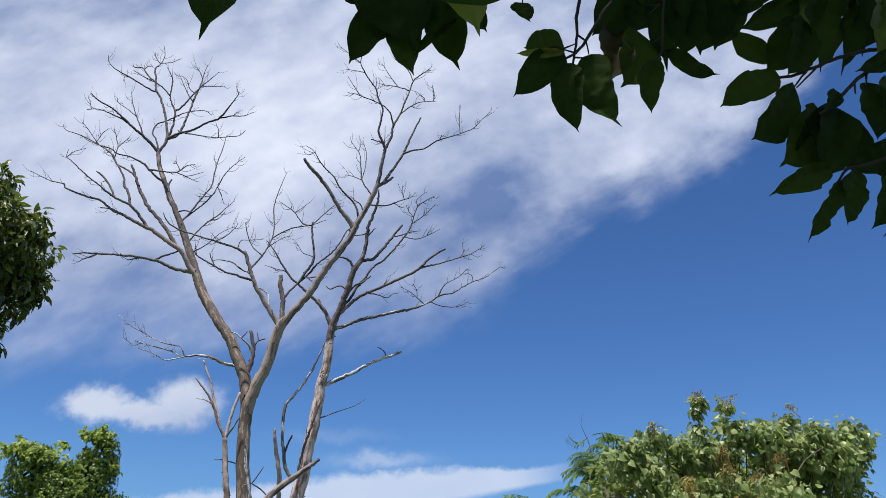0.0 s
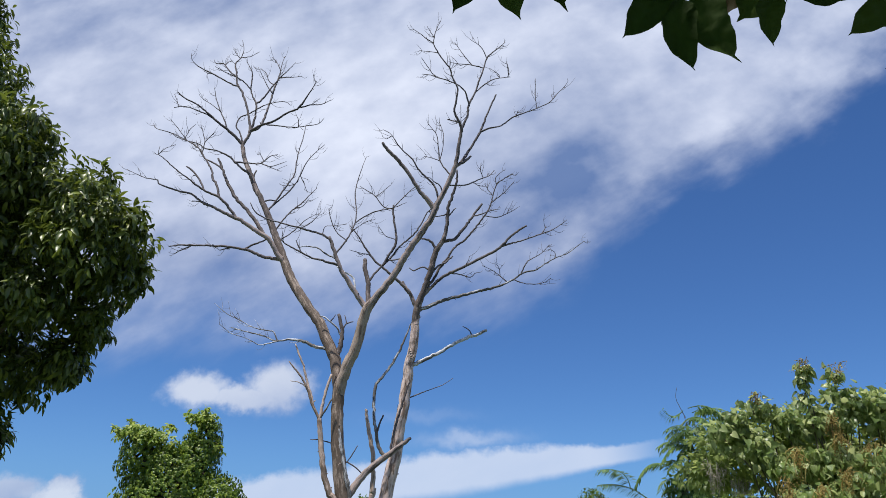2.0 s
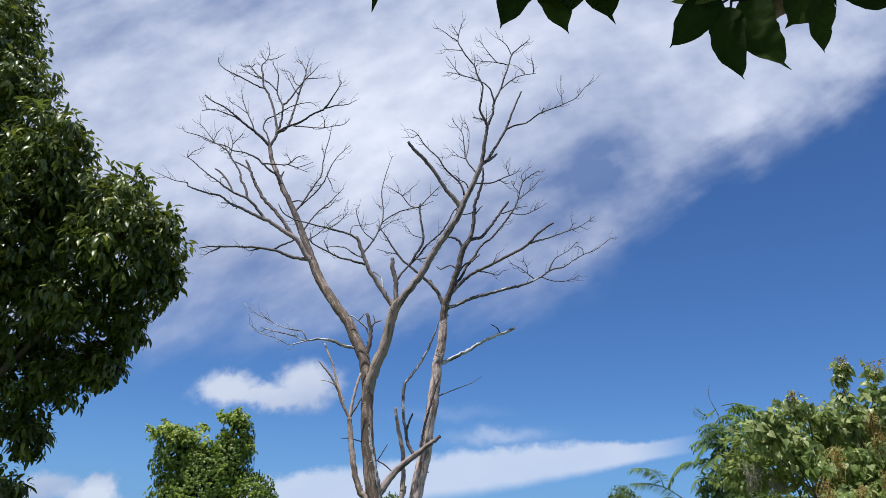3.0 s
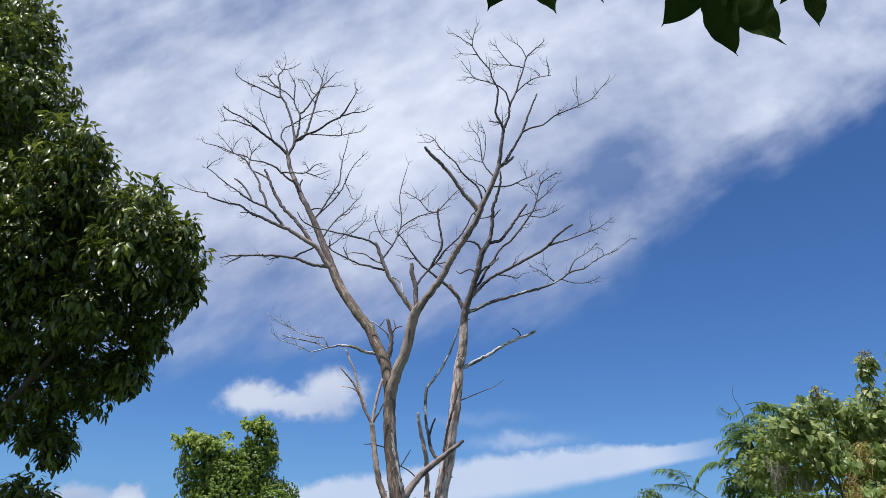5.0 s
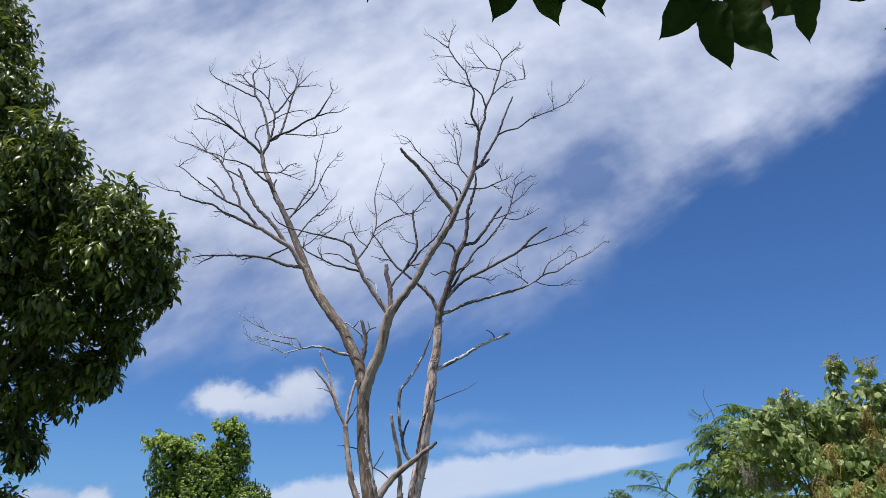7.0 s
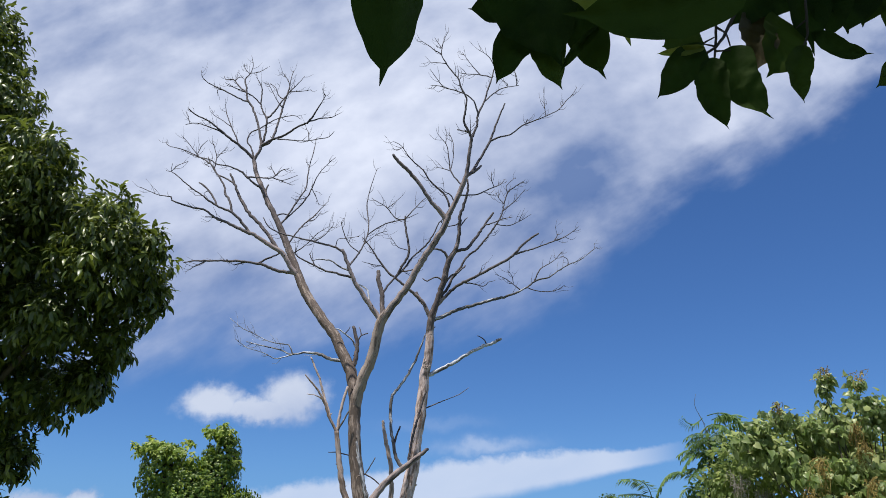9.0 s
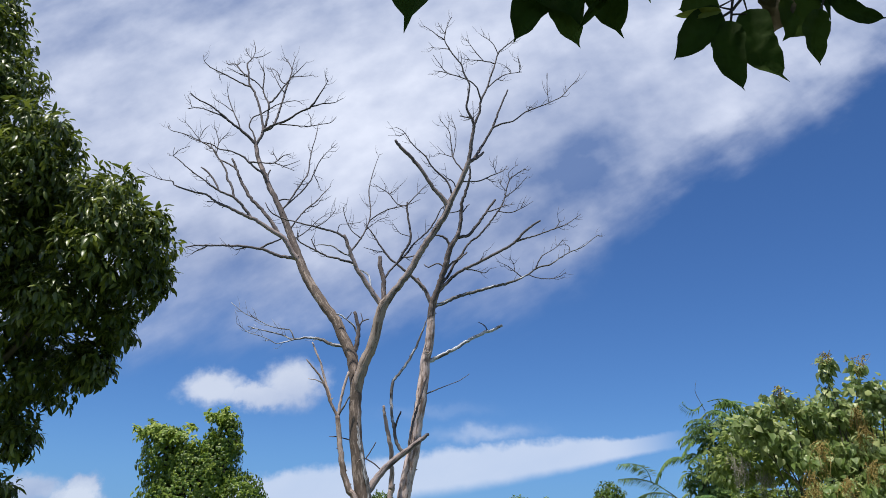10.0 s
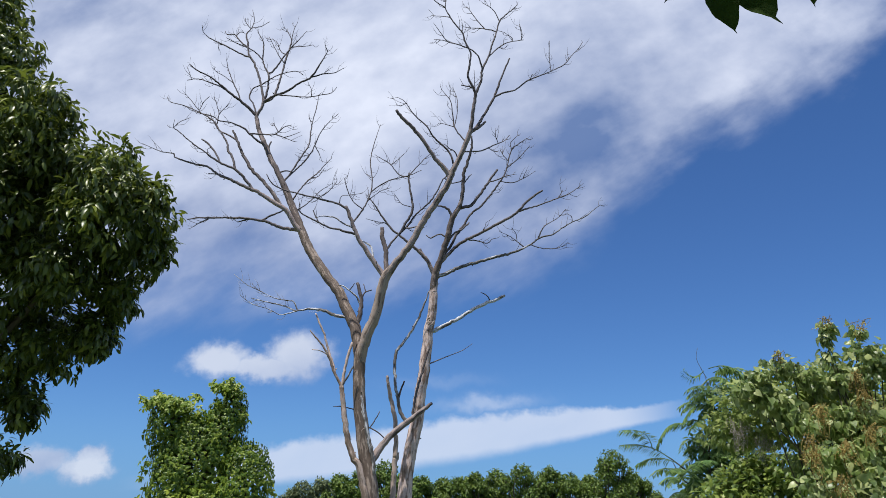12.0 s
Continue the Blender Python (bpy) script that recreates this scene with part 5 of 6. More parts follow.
def heart_shrub():
    """The pale shrub with hanging heart-shaped leaves and dry flower strands."""
    lobes = [(1.61, 4.00, 2.27, 0.05, 0.07, 0.08),
             (1.69, 4.00, 2.35, 0.05, 0.05, 0.06),
             (1.79, 4.00, 2.41, 0.06, 0.06, 0.05),
             (1.88, 4.00, 2.41, 0.06, 0.05, 0.05),
             (1.95, 4.00, 2.36, 0.06, 0.05, 0.05),
             (2.00, 4.00, 2.30, 0.05, 0.05, 0.05),
             (1.73, 3.99, 2.24, 0.10, 0.09, 0.09),
             (1.81, 3.93, 2.15, 0.06, 0.06, 0.06),
             (1.84, 3.88, 2.09, 0.05, 0.05, 0.05),
             (2.08, 4.00, 2.48, 0.02, 0.04, 0.04),
             (2.09, 4.00, 2.57, 0.02, 0.03, 0.03),
             (2.10, 4.00, 2.63, 0.02, 0.02, 0.02),
             (2.25, 4.00, 2.53, 0.05, 0.04, 0.04),
             (2.26, 4.00, 2.61, 0.03, 0.03, 0.02),
             (2.10, 4.00, 2.35, 0.06, 0.06, 0.07),
             (2.23, 4.00, 2.38, 0.08, 0.08, 0.08),
             (2.33, 4.00, 2.46, 0.05, 0.06, 0.07),
             (1.95, 3.92, 2.14, 0.06, 0.06, 0.06),
             (2.05, 3.90, 2.12, 0.09, 0.08, 0.09),
             (2.19, 3.90, 2.12, 0.09, 0.10, 0.11),
             (1.87, 3.75, 1.92, 0.07, 0.08, 0.08),
             (2.01, 3.75, 1.92, 0.09, 0.09, 0.10),
             (2.02, 3.64, 1.79, 0.10, 0.09, 0.09),
             (1.83, 3.61, 1.75, 0.09, 0.08, 0.06),
             (1.71, 3.62, 1.76, 0.05, 0.05, 0.05),
             (2.49, 4.00, 2.42, 0.09, 0.11, 0.12),
             (2.62, 4.00, 2.38, 0.10, 0.11, 0.12),
             (2.77, 4.00, 2.38, 0.10, 0.12, 0.14),
             (2.90, 4.00, 2.35, 0.09, 0.12, 0.14),
             (2.37, 3.82, 2.01, 0.24, 0.21, 0.21),
             (2.07, 3.47, 1.60, 0.27, 0.24, 0.19),
             (2.62, 4.00, 2.56, 0.04, 0.04, 0.04), (2.62, 4.00, 2.46, 0.05, 0.06, 0.05), (3.02, 4.00, 2.54, 0.04, 0.05, 0.04), (2.93, 4.00, 2.46, 0.06, 0.07, 0.06), (3.11, 4.00, 2.48, 0.04, 0.04, 0.04), (2.79, 4.00, 2.49, 0.05, 0.06, 0.05), (2.47, 4.00, 2.51, 0.04, 0.05, 0.04), (2.37, 4.00, 2.47, 0.05, 0.06, 0.05)]
    tree, _, _, rng = leafy_tree("heart_leaf_shrub", (2.35, 4.15, -0.05), 0.012, lobes, 3600, 2, 0.039, HEART, HEART_LEAF,
                                       "pale green shrub with hanging heart-shaped leaves", "shrub", 37, droop=0.95, spread=1.0, ahead=0.3, vary=0.4, sway=1.1, reach=0.35,
                                       singles=300, side=(2.05, 3.5, 2.35), stem=GREEN_STEM, inner=0.3, lump=0.12)
    # finer, darker leaves fill the shrub between its hanging sprays
    fill = [(1.79, 4.28, 2.20, 0.29, 0.16, 0.16),
            (2.18, 4.28, 2.31, 0.24, 0.16, 0.19),
            (2.54, 4.28, 2.28, 0.28, 0.16, 0.19),
            (2.94, 4.28, 2.30, 0.31, 0.16, 0.19),
            (1.74, 4.28, 2.12, 0.20, 0.16, 0.09),
            (2.44, 4.28, 2.14, 0.48, 0.16, 0.16),
            (2.93, 4.28, 2.16, 0.35, 0.16, 0.16),
            (2.08, 4.28, 1.96, 0.20, 0.14, 0.12),
            (2.50, 4.28, 1.92, 0.34, 0.16, 0.15),
            (2.76, 4.28, 2.43, 0.14, 0.13, 0.12),
            (3.15, 4.28, 2.43, 0.17, 0.14, 0.12),
            (1.96, 4.28, 2.36, 0.16, 0.13, 0.10),
            (1.64, 4.28, 2.11, 0.17, 0.14, 0.10)]
    q, o = shoots(fill, 3900, rng, 0.3, 0.35, 0.15)
    p, m = rosettes(q, o, 4, 0.032, rng, 0.6, 1.1, 1.0, 0.45, sway=0.6)
    tagged(part("foliage", make_mesh("foliage", *blades(OVAL, p, m), FILL_LEAF), tree, "fine mid-green leaves inside the shrub"), kind="stuff")
    brown = [(2.09, 3.94, 2.66), (2.27, 3.94, 2.63), (1.79, 3.93, 2.46), (2.62, 3.94, 2.60), (1.74, 3.63, 1.99), (1.72, 3.57, 1.92), (2.12, 3.82, 2.33), (2.11, 3.80, 2.23), (1.90, 3.61, 1.97), (1.88, 3.75, 2.15), (2.07, 3.68, 2.05), (1.79, 3.48, 1.80), (2.28, 3.78, 2.19), (2.44, 3.82, 2.31), (2.32, 3.64, 2.01)]
    grey = [(1.54, 4.05, 2.13), (1.57, 4.05, 2.11), (1.60, 4.05, 2.09), (1.55, 4.05, 2.07), (1.66, 4.05, 2.04), (1.68, 4.05, 2.02), (1.71, 4.05, 2.03), (1.74, 4.05, 2.02)]
    for k, root in enumerate(brown + grey):
        root, dry = np.array(root), k >= len(brown)
        strands, beads, ways = [], [], []
        for _ in range(6 if dry or k < 4 else 12):
            start = root + rng.normal(size=3) * (0.014, 0.014, 0.012)
            end = start + rng.normal(size=3) * ((0.010, 0.010, 0.02) if dry else (0.034, 0.034, 0.02)) + (0, 0, -rng.uniform(0.03, 0.06 if k < 4 else 0.15 if dry else 0.17))
            mid = start * 0.5 + end * 0.5 + rng.normal(size=3) * (0.006 if dry else 0.016)
            thin = 0.6 if dry else 1.0
            strands.append(tube([start, mid, end], [0.0016 * thin, 0.0014 * thin, 0.0008 * thin], 4, rng, 0.05, 0.05))
            for s in np.linspace(0.1, 1, 15):
                beads.append(start * (1 - s) + end * s + rng.normal(size=3) * 0.006), ways.append(rng.normal(size=3) * 0.8 + (0, 0, -0.5))
        beads, ways = np.array(beads), np.array(ways)
        m = aim(ways, rng.normal(size=ways.shape), np.full(len(beads), 0.009 if dry else 0.012), np.full(len(beads), 0.012 if dry else 0.017))
        v, f = blades(SMALL, beads, m)
        sv, sf, sg = joined(strands)
        part("flower_strand", make_mesh("flower_strand", np.vstack((sv, v)), [np.vstack((sf[0], f + len(sv))), sf[1]], GREY_PANICLE if dry else PANICLE,
                                        np.vstack((sg[:, :3], np.zeros_like(v)))), tree, "withered grey flower strands" if dry else "dry golden-brown hanging flower strands")


FILL_LEAF = foliage("inner_shrub_leaf", (0.18, 0.265, 0.07), (0.42, 0.48, 0.16), (0.07, 0.12, 0.03), 0.42, 0.55, 0.5)
GREY_PANICLE = foliage("withered_flower_strand", (0.40, 0.36, 0.30), (0.54, 0.51, 0.46), (0.25, 0.22, 0.18), 0.7, 0.3, 0.2)
heart_shrub()


def frond(line, rng, pairs, leaflet):
    """Stem and leaflets of one feathery leaf that arches through three points."""
    a, b, c = (np.array(q, float) for q in line)

    def on(s):
        return a * (1 - s) ** 2 + b * 2 * s * (1 - s) + c * s * s

    stem = tube([on(s) for s in np.linspace(0, 1, 6)], np.linspace(0.005, 0.002, 6), 5, rng, 0.05, 0.06)
    places, ways, sizes = [], [], []
    for s in np.linspace(0.14, 1.0, pairs):
        way = (b - a) * (1 - s) + (c - b) * s
        way /= np.linalg.norm(way)
        side = np.cross(way, (0, 0.35, 1.0))
        side /= np.linalg.norm(side) + 1e-9
        for k in (-1, 1):
            places.append(on(s))
            ways.append(side * k * 0.8 + way * 0.45 + np.array((0, 0, -0.42)) + rng.normal(size=3) * 0.08)
            sizes.append(leaflet * (0.55 + 0.5 * math.sin(0.5 + 2.3 * s)) * rng.uniform(0.88, 1.12))
    sizes, ups = np.array(sizes), np.tile((0, -0.5, 1.0), (2 * pairs, 1)) + rng.normal(size=(2 * pairs, 3)) * 0.2
    return stem, np.array(places), aim(np.array(ways), ups, sizes, sizes * 0.56)


def feather_tree():
    """A young tree with feathery compound leaves."""
    rng = np.random.default_rng(51)
    base = (2.6, 7.45, -0.05)
    lobes = [(2.44, 7.35, 2.24, 0.16, 0.18, 0.21),
             (2.58, 7.35, 2.67, 0.11, 0.19, 0.22),
             (2.67, 7.35, 2.29, 0.16, 0.14, 0.15),
             (2.43, 7.35, 1.92, 0.24, 0.20, 0.20),
             (2.67, 7.35, 1.93, 0.32, 0.27, 0.23),
             (2.79, 7.35, 2.84, 0.14, 0.12, 0.13),
             (2.59, 7.35, 1.29, 0.67, 0.57, 0.54)]
    tree = thing("feathery_tree", base, "young tree with arching feathery green compound leaves", "tree")
    part("trunk", tubes_mesh("trunk", limbs_to(base, 0.04, lobes, rng), GREEN_STEM), tree)
    stems = (((2.45, 7.30, 1.93), (2.50, 7.30, 2.45), (2.56, 7.30, 2.77), (2.52, 7.30, 2.97)),
              ((2.45, 7.30, 1.93), (2.29, 7.30, 2.03), (2.12, 7.30, 2.17), (1.94, 7.30, 2.28)),
              ((2.49, 7.30, 1.88), (2.61, 7.30, 2.23), (2.74, 7.30, 2.55)),
              ((2.38, 7.30, 1.87), (2.21, 7.30, 1.98), (2.12, 7.30, 2.15)),
              ((2.52, 7.30, 2.34), (2.45, 7.30, 2.47), (2.41, 7.30, 2.53)),
              ((2.57, 7.30, 1.73), (2.77, 7.30, 1.98), (2.87, 7.30, 2.16)))
    for line in stems:
        part("stem", tubes_mesh("stem", [tube(line, np.linspace(0.012, 0.002, len(line)), 7, rng)], GREEN_STEM), tree)
    arches = [((2.50, 7.25, 3.01), (2.39, 7.25, 2.89), (2.30, 7.25, 3.01)),
              ((2.50, 7.21, 2.84), (2.39, 7.15, 2.87), (2.26, 7.07, 2.79)),
              ((2.52, 7.21, 2.66), (2.37, 7.15, 2.75), (2.20, 7.07, 2.60)),
              ((2.55, 7.29, 2.77), (2.46, 7.35, 2.82), (2.40, 7.43, 2.79)),
              ((2.41, 7.21, 2.41), (2.08, 7.15, 2.63), (1.93, 7.07, 2.27)),
              ((1.91, 7.19, 2.27), (1.87, 7.10, 2.46), (1.57, 6.98, 2.40)),
              ((2.08, 7.21, 2.17), (1.86, 7.15, 2.33), (1.59, 7.07, 2.28)),
              ((2.14, 7.25, 2.14), (1.93, 7.25, 2.23), (1.77, 7.25, 2.12)),
              ((2.14, 7.29, 2.08), (2.02, 7.35, 2.12), (1.95, 7.43, 2.04)),
              ((2.53, 7.19, 3.02), (2.77, 7.10, 3.11), (2.83, 6.98, 2.78)),
              ((2.55, 7.25, 2.82), (2.78, 7.25, 3.01), (2.95, 7.25, 2.96)),
              ((2.63, 7.17, 2.53), (2.83, 7.05, 2.70), (3.02, 6.89, 2.60)),
              ((2.37, 7.15, 2.25), (2.57, 7.00, 2.49), (2.67, 6.80, 2.33)),
              ((2.10, 7.13, 1.94), (2.21, 6.95, 2.16), (2.30, 6.71, 2.12)),
              ((2.55, 7.17, 1.92), (2.75, 7.05, 2.15), (3.00, 6.89, 2.12)),
              ((2.22, 7.29, 2.20), (2.33, 7.35, 2.37), (2.40, 7.43, 2.24)),
              ((2.61, 7.31, 3.00), (2.79, 7.40, 3.10), (2.99, 7.52, 3.07)),
              ((2.58, 7.29, 2.66), (2.79, 7.35, 2.84), (3.01, 7.43, 2.79)),
              ((2.57, 7.31, 2.50), (2.79, 7.40, 2.67), (2.94, 7.52, 2.61)),
              ((2.18, 7.21, 1.97), (2.07, 7.15, 2.04), (1.98, 7.07, 1.92)),
              ((2.36, 7.29, 2.36), (2.27, 7.35, 2.39), (2.26, 7.43, 2.27)),
              ((2.53, 7.17, 2.89), (2.60, 7.05, 2.97), (2.67, 6.89, 2.76)),
              ((2.67, 7.29, 2.08), (2.82, 7.35, 2.24), (3.01, 7.43, 2.22)),
              ((2.29, 7.15, 1.97), (2.11, 7.00, 2.11), (1.94, 6.80, 2.04)),
              ((2.38, 7.13, 1.87), (2.55, 6.95, 2.08), (2.64, 6.71, 1.94)),
              ((2.22, 7.21, 1.82), (2.08, 7.15, 1.92), (1.99, 7.07, 1.81)),
              ((2.57, 7.33, 2.24), (2.82, 7.45, 2.36), (3.09, 7.61, 2.26)),
              ((2.45, 7.19, 2.54), (2.32, 7.10, 2.53), (2.23, 6.98, 2.41))]
    # smaller leaves fill the middle of the crown
    q, o = shoots(lobes[:-1], 70, rng, 0.3, 0.3)
    for r, w in zip(q, o):
        w = w * (1, 0.7, 0.6) + rng.normal(size=3) * 0.25
        w = w / np.linalg.norm(w) * rng.uniform(0.16, 0.28)
        arches.append((r, r + w * 0.6 + (0, 0, 0.06), r + w * 1.1 + (0, 0, -0.09)))
    for line in arches:
        far = np.linalg.norm(np.array(line[2]) - np.array(line[1])) + np.linalg.norm(np.array(line[1]) - np.array(line[0]))
        stem, p, m = frond(line, rng, max(11, int(far / 0.019)), 0.050 + 0.11 * min(0.45, far))
        sv, sf, sg = joined([stem])
        v, f = blades(SMALL, p, m)
        part("frond", make_mesh("frond", np.vstack((sv, v)), [np.vstack((sf[0], f + len(sv))), sf[1]], FERN_LEAF,
                                np.vstack((sg[:, :3], np.zeros_like(v)))), tree)
    q, o = shoots(lobes, 900, rng, 0.4, 0.4)
    p, m = rosettes(q, o, 5, 0.060, rng, 0.4)
    tagged(part("foliage", make_mesh("foliage", *blades(OVAL, p, m), FERN_LEAF), tree), kind="stuff")
    part("tendril", tubes_mesh("tendril", [tube([(2.52, 7.25, 2.94), (2.474, 7.25, 3.04), (2.442, 7.25, 3.14), (2.467, 7.25, 3.24)], [0.003, 0.0025, 0.002, 0.0015], 6, rng)],
                               GREEN_STEM), tree)


feather_tree()

# low green growth under the shrub
leafy_tree("leafy_bush", (2.3, 5.7, -0.05), 0.04, [(2.15, 5.60, 1.86, 0.20, 0.17, 0.17),
                                                  (2.44, 5.60, 1.90, 0.22, 0.19, 0.17),
                                                  (2.59, 5.60, 1.82, 0.19, 0.16, 0.19),
                                                  (1.98, 5.60, 1.76, 0.20, 0.17, 0.17),
                                                  (2.24, 5.60, 1.37, 0.71, 0.60, 0.41),
                                                  (2.81, 5.60, 1.69, 0.32, 0.27, 0.27),
                                                  (3.26, 5.60, 1.93, 0.33, 0.28, 0.32),
                                                  (2.44, 5.60, 2.03, 0.19, 0.16, 0.10), (2.22, 5.60, 2.02, 0.12, 0.10, 0.09)],
           3000, 5, 0.048, OVAL, BUSH_LEAF, "green leafy bush growing beneath the pale shrub", "bush", 61, stem=GREEN_STEM, droop=0.4)


def woodland():
    """The belt of trees in the distance, each with a crown of several heads."""
    rng = np.random.default_rng(71)
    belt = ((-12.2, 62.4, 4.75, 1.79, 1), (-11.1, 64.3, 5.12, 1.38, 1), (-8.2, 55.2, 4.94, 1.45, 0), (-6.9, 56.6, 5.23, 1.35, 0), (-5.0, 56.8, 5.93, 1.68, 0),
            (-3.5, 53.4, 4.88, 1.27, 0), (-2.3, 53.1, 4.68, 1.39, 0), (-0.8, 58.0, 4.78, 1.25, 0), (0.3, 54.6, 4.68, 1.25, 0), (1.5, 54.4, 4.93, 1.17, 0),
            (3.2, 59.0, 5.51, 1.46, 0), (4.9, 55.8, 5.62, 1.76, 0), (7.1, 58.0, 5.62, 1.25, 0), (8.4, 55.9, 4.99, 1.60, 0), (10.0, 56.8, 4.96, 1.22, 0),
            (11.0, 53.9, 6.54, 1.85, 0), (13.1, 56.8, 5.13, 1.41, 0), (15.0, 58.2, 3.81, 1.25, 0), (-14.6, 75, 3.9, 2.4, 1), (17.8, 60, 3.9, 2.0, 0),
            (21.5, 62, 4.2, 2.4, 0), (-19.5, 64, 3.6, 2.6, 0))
    for k, (x, y, top, wide, hazy) in enumerate(belt):
        lobes = [(x, y, top - wide * 0.42, wide * 0.50, wide * 0.55, wide * 0.42)]
        for step in range(int((top - 1.0) / 0.16)):
            z = top - wide * 0.5 - 0.16 * step * rng.uniform(0.8, 1.2)
            out = min(1.0, 0.55 + 0.16 * step) * wide
            turn = rng.uniform(0, 6.28)
            lobes.append((x + math.cos(turn) * out * 0.72, y + math.sin(turn) * out * 0.6, max(0.6, z), wide * rng.uniform(0.24, 0.42), wide * rng.uniform(0.3, 0.45),
                          wide * rng.uniform(0.20, 0.34)))
        lobes.append((x, y, max(1.2, (top - wide) * 0.5), wide * 0.6, wide * 0.45, max(1.0, (top - wide) * 0.55)))
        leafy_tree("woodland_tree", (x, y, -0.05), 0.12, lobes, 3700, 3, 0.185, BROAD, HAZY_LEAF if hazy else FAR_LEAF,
                   "green tree in the far belt, haze put into its pale leaf colour" if hazy else "round-headed green tree in the far belt", "tree", 80 + k, droop=0.45, spread=1.0, ahead=0.2,
                   inner=0.15, lump=0.10, group="far belt of trees")


woodland()

# ---- the tree under which the camera stands ----
def shade_tree():
    """Its trunk and crown stand behind the viewer; only its lowest sprays hang into sight."""
    return leafy_tree("shade_tree", (1.9, -1.7, -0.05), 0.15,
                      [(0.2, -1.2, 4.9, 2.2, 1.9, 0.9), (1.9, -1.0, 5.0, 1.9, 1.7, 1.0), (-0.9, -1.6, 4.6, 1.6, 1.6, 0.8), (2.6, -2.0, 4.5, 1.9, 1.6, 1.0),
                       (0.4, 0.45, 4.4, 1.7, 0.95, 0.5), (1.8, 0.35, 4.4, 1.4, 0.95, 0.5)],
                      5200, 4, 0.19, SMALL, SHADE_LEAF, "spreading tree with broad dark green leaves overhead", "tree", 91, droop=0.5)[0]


SHADE = shade_tree()
BROAD_YOUNG = foliage("fresh_broad_leaf", (0.15, 0.21, 0.03), (0.25, 0.30, 0.05), (0.09, 0.14, 0.025), 0.45, 0.45, 0.35)
SHADE_TWIG = bark("shaded_twig", (0.035, 0.028, 0.022), (0.06, 0.05, 0.04), (0.02, 0.015, 0.012))
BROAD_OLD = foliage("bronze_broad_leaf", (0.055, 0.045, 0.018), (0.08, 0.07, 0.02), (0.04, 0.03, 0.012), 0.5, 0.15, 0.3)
leaf_rng = np.random.default_rng(101)


def broad_blade(seed, mat, bow):
    """A broad, wavy-edged leaf on a bowed midrib with a drawn-out tip."""
    rng = np.random.default_rng(seed)
    rows, cols = 21, 9
    y = np.linspace(0, 1, rows)
    body, full = rng.uniform(0.88, 0.95), rng.uniform(0.88, 1.08)
    half = 0.48 * np.sin(np.pi * np.clip(y / body, 0, 1) ** full) ** 0.5
    half = np.maximum(half, np.where(y > 0.7, 0.075 * np.clip((1.0 - y) / 0.16, 0, 1) ** 0.9, 0.0)) + 0.004
    a, b = rng.uniform(0.9, 1.1), rng.uniform(0.9, 1.1)
    verts = []
    for k in range(rows):
        for c in np.linspace(-1, 1, cols):
            w = half[k] * (a if c < 0 else b) * (1 + 0.04 * math.sin(9 * y[k] + seed + 2 * (c > 0)) + 0.025 * math.sin(23 * y[k] + 2.1 * seed + 5 * (c > 0)))
            ripple = 0.06 * abs(c) * math.sin(13 * y[k] + 1.7 * seed + 3 * (c > 0)) + 0.03 * math.cos(34 * y[k] - 5 * abs(c))
            verts.append((c * w + bow * (math.sin(math.pi * y[k] ** 0.9) - 0.25 * math.sin(2 * math.pi * y[k])), y[k], 0.18 * abs(c) * half[k] + ripple * half[k] - 0.03 * y[k] ** 2))
    faces = [(i * cols + j, i * cols + j + 1, (i + 1) * cols + j + 1, (i + 1) * cols + j) for i in range(rows - 1) for j in range(cols - 1)]
    return make_mesh("leaf", np.array(verts), np.array(faces), mat)


def hanging_leaf(root, way, wide, bow, young=False, old=False):
    """A broad leaf of the overhanging spray, seen from beneath."""
    size = Vector(way).length
    face = np.array((leaf_rng.normal() * 0.12, -0.9 + leaf_rng.normal() * 0.1, -0.5 + leaf_rng.normal() * 0.15))
    m = aim(np.array([way], float), face[None], np.array([size]), np.array([wide]))[0]
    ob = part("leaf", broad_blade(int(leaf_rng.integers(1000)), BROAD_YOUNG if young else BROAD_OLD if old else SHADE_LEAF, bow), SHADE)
    x = Matrix(m.T.tolist()).to_4x4()
    x.translation = root
    ob.matrix_basis = x


def twig(thick, *points):
    part("twig", tubes_mesh("twig", [tube(np.array(points), np.linspace(thick, thick * 0.6, len(points)), 7, leaf_rng, 0.1, 0.01)], SHADE_TWIG), SHADE)


def bough(*end):
    """A thin drooping bough from the crown down to a spray."""
    a, c = np.array((end[0] * 0.5 + 0.25, 0.1, 4.3)), np.array(end)
    b = a * 0.45 + c * 0.55 + np.array((0.05, -0.05, 0.2))
    part("bough", tubes_mesh("bough", [tube([a, b, c], [0.012, 0.007, 0.0025], 8, leaf_rng, 0.1, 0.05)], SHADE_TWIG), SHADE)


# the spray with the paired leaves
hanging_leaf((0.3563, 0.6800, 2.2015), (-0.0009, -0.0120, -0.1041), 0.0393, 0.30)
hanging_leaf((0.3830, 0.6850, 2.2222), (0.0261, -0.0120, -0.1086), 0.0502, 0.30)
hanging_leaf((0.4229, 0.7000, 2.2842), (-0.0147, -0.0120, -0.0958), 0.0524, 0.00, old=True)
hanging_leaf((0.4558, 0.7000, 2.2773), (-0.0364, -0.0120, -0.0968), 0.0666, -0.13)
hanging_leaf((0.4611, 0.7000, 2.3286), (-0.0718, -0.0120, -0.0734), 0.0594, 0.11)
hanging_leaf((0.4304, 0.7000, 2.3189), (0.0349, -0.0120, -0.0416), 0.0413, 0.12)
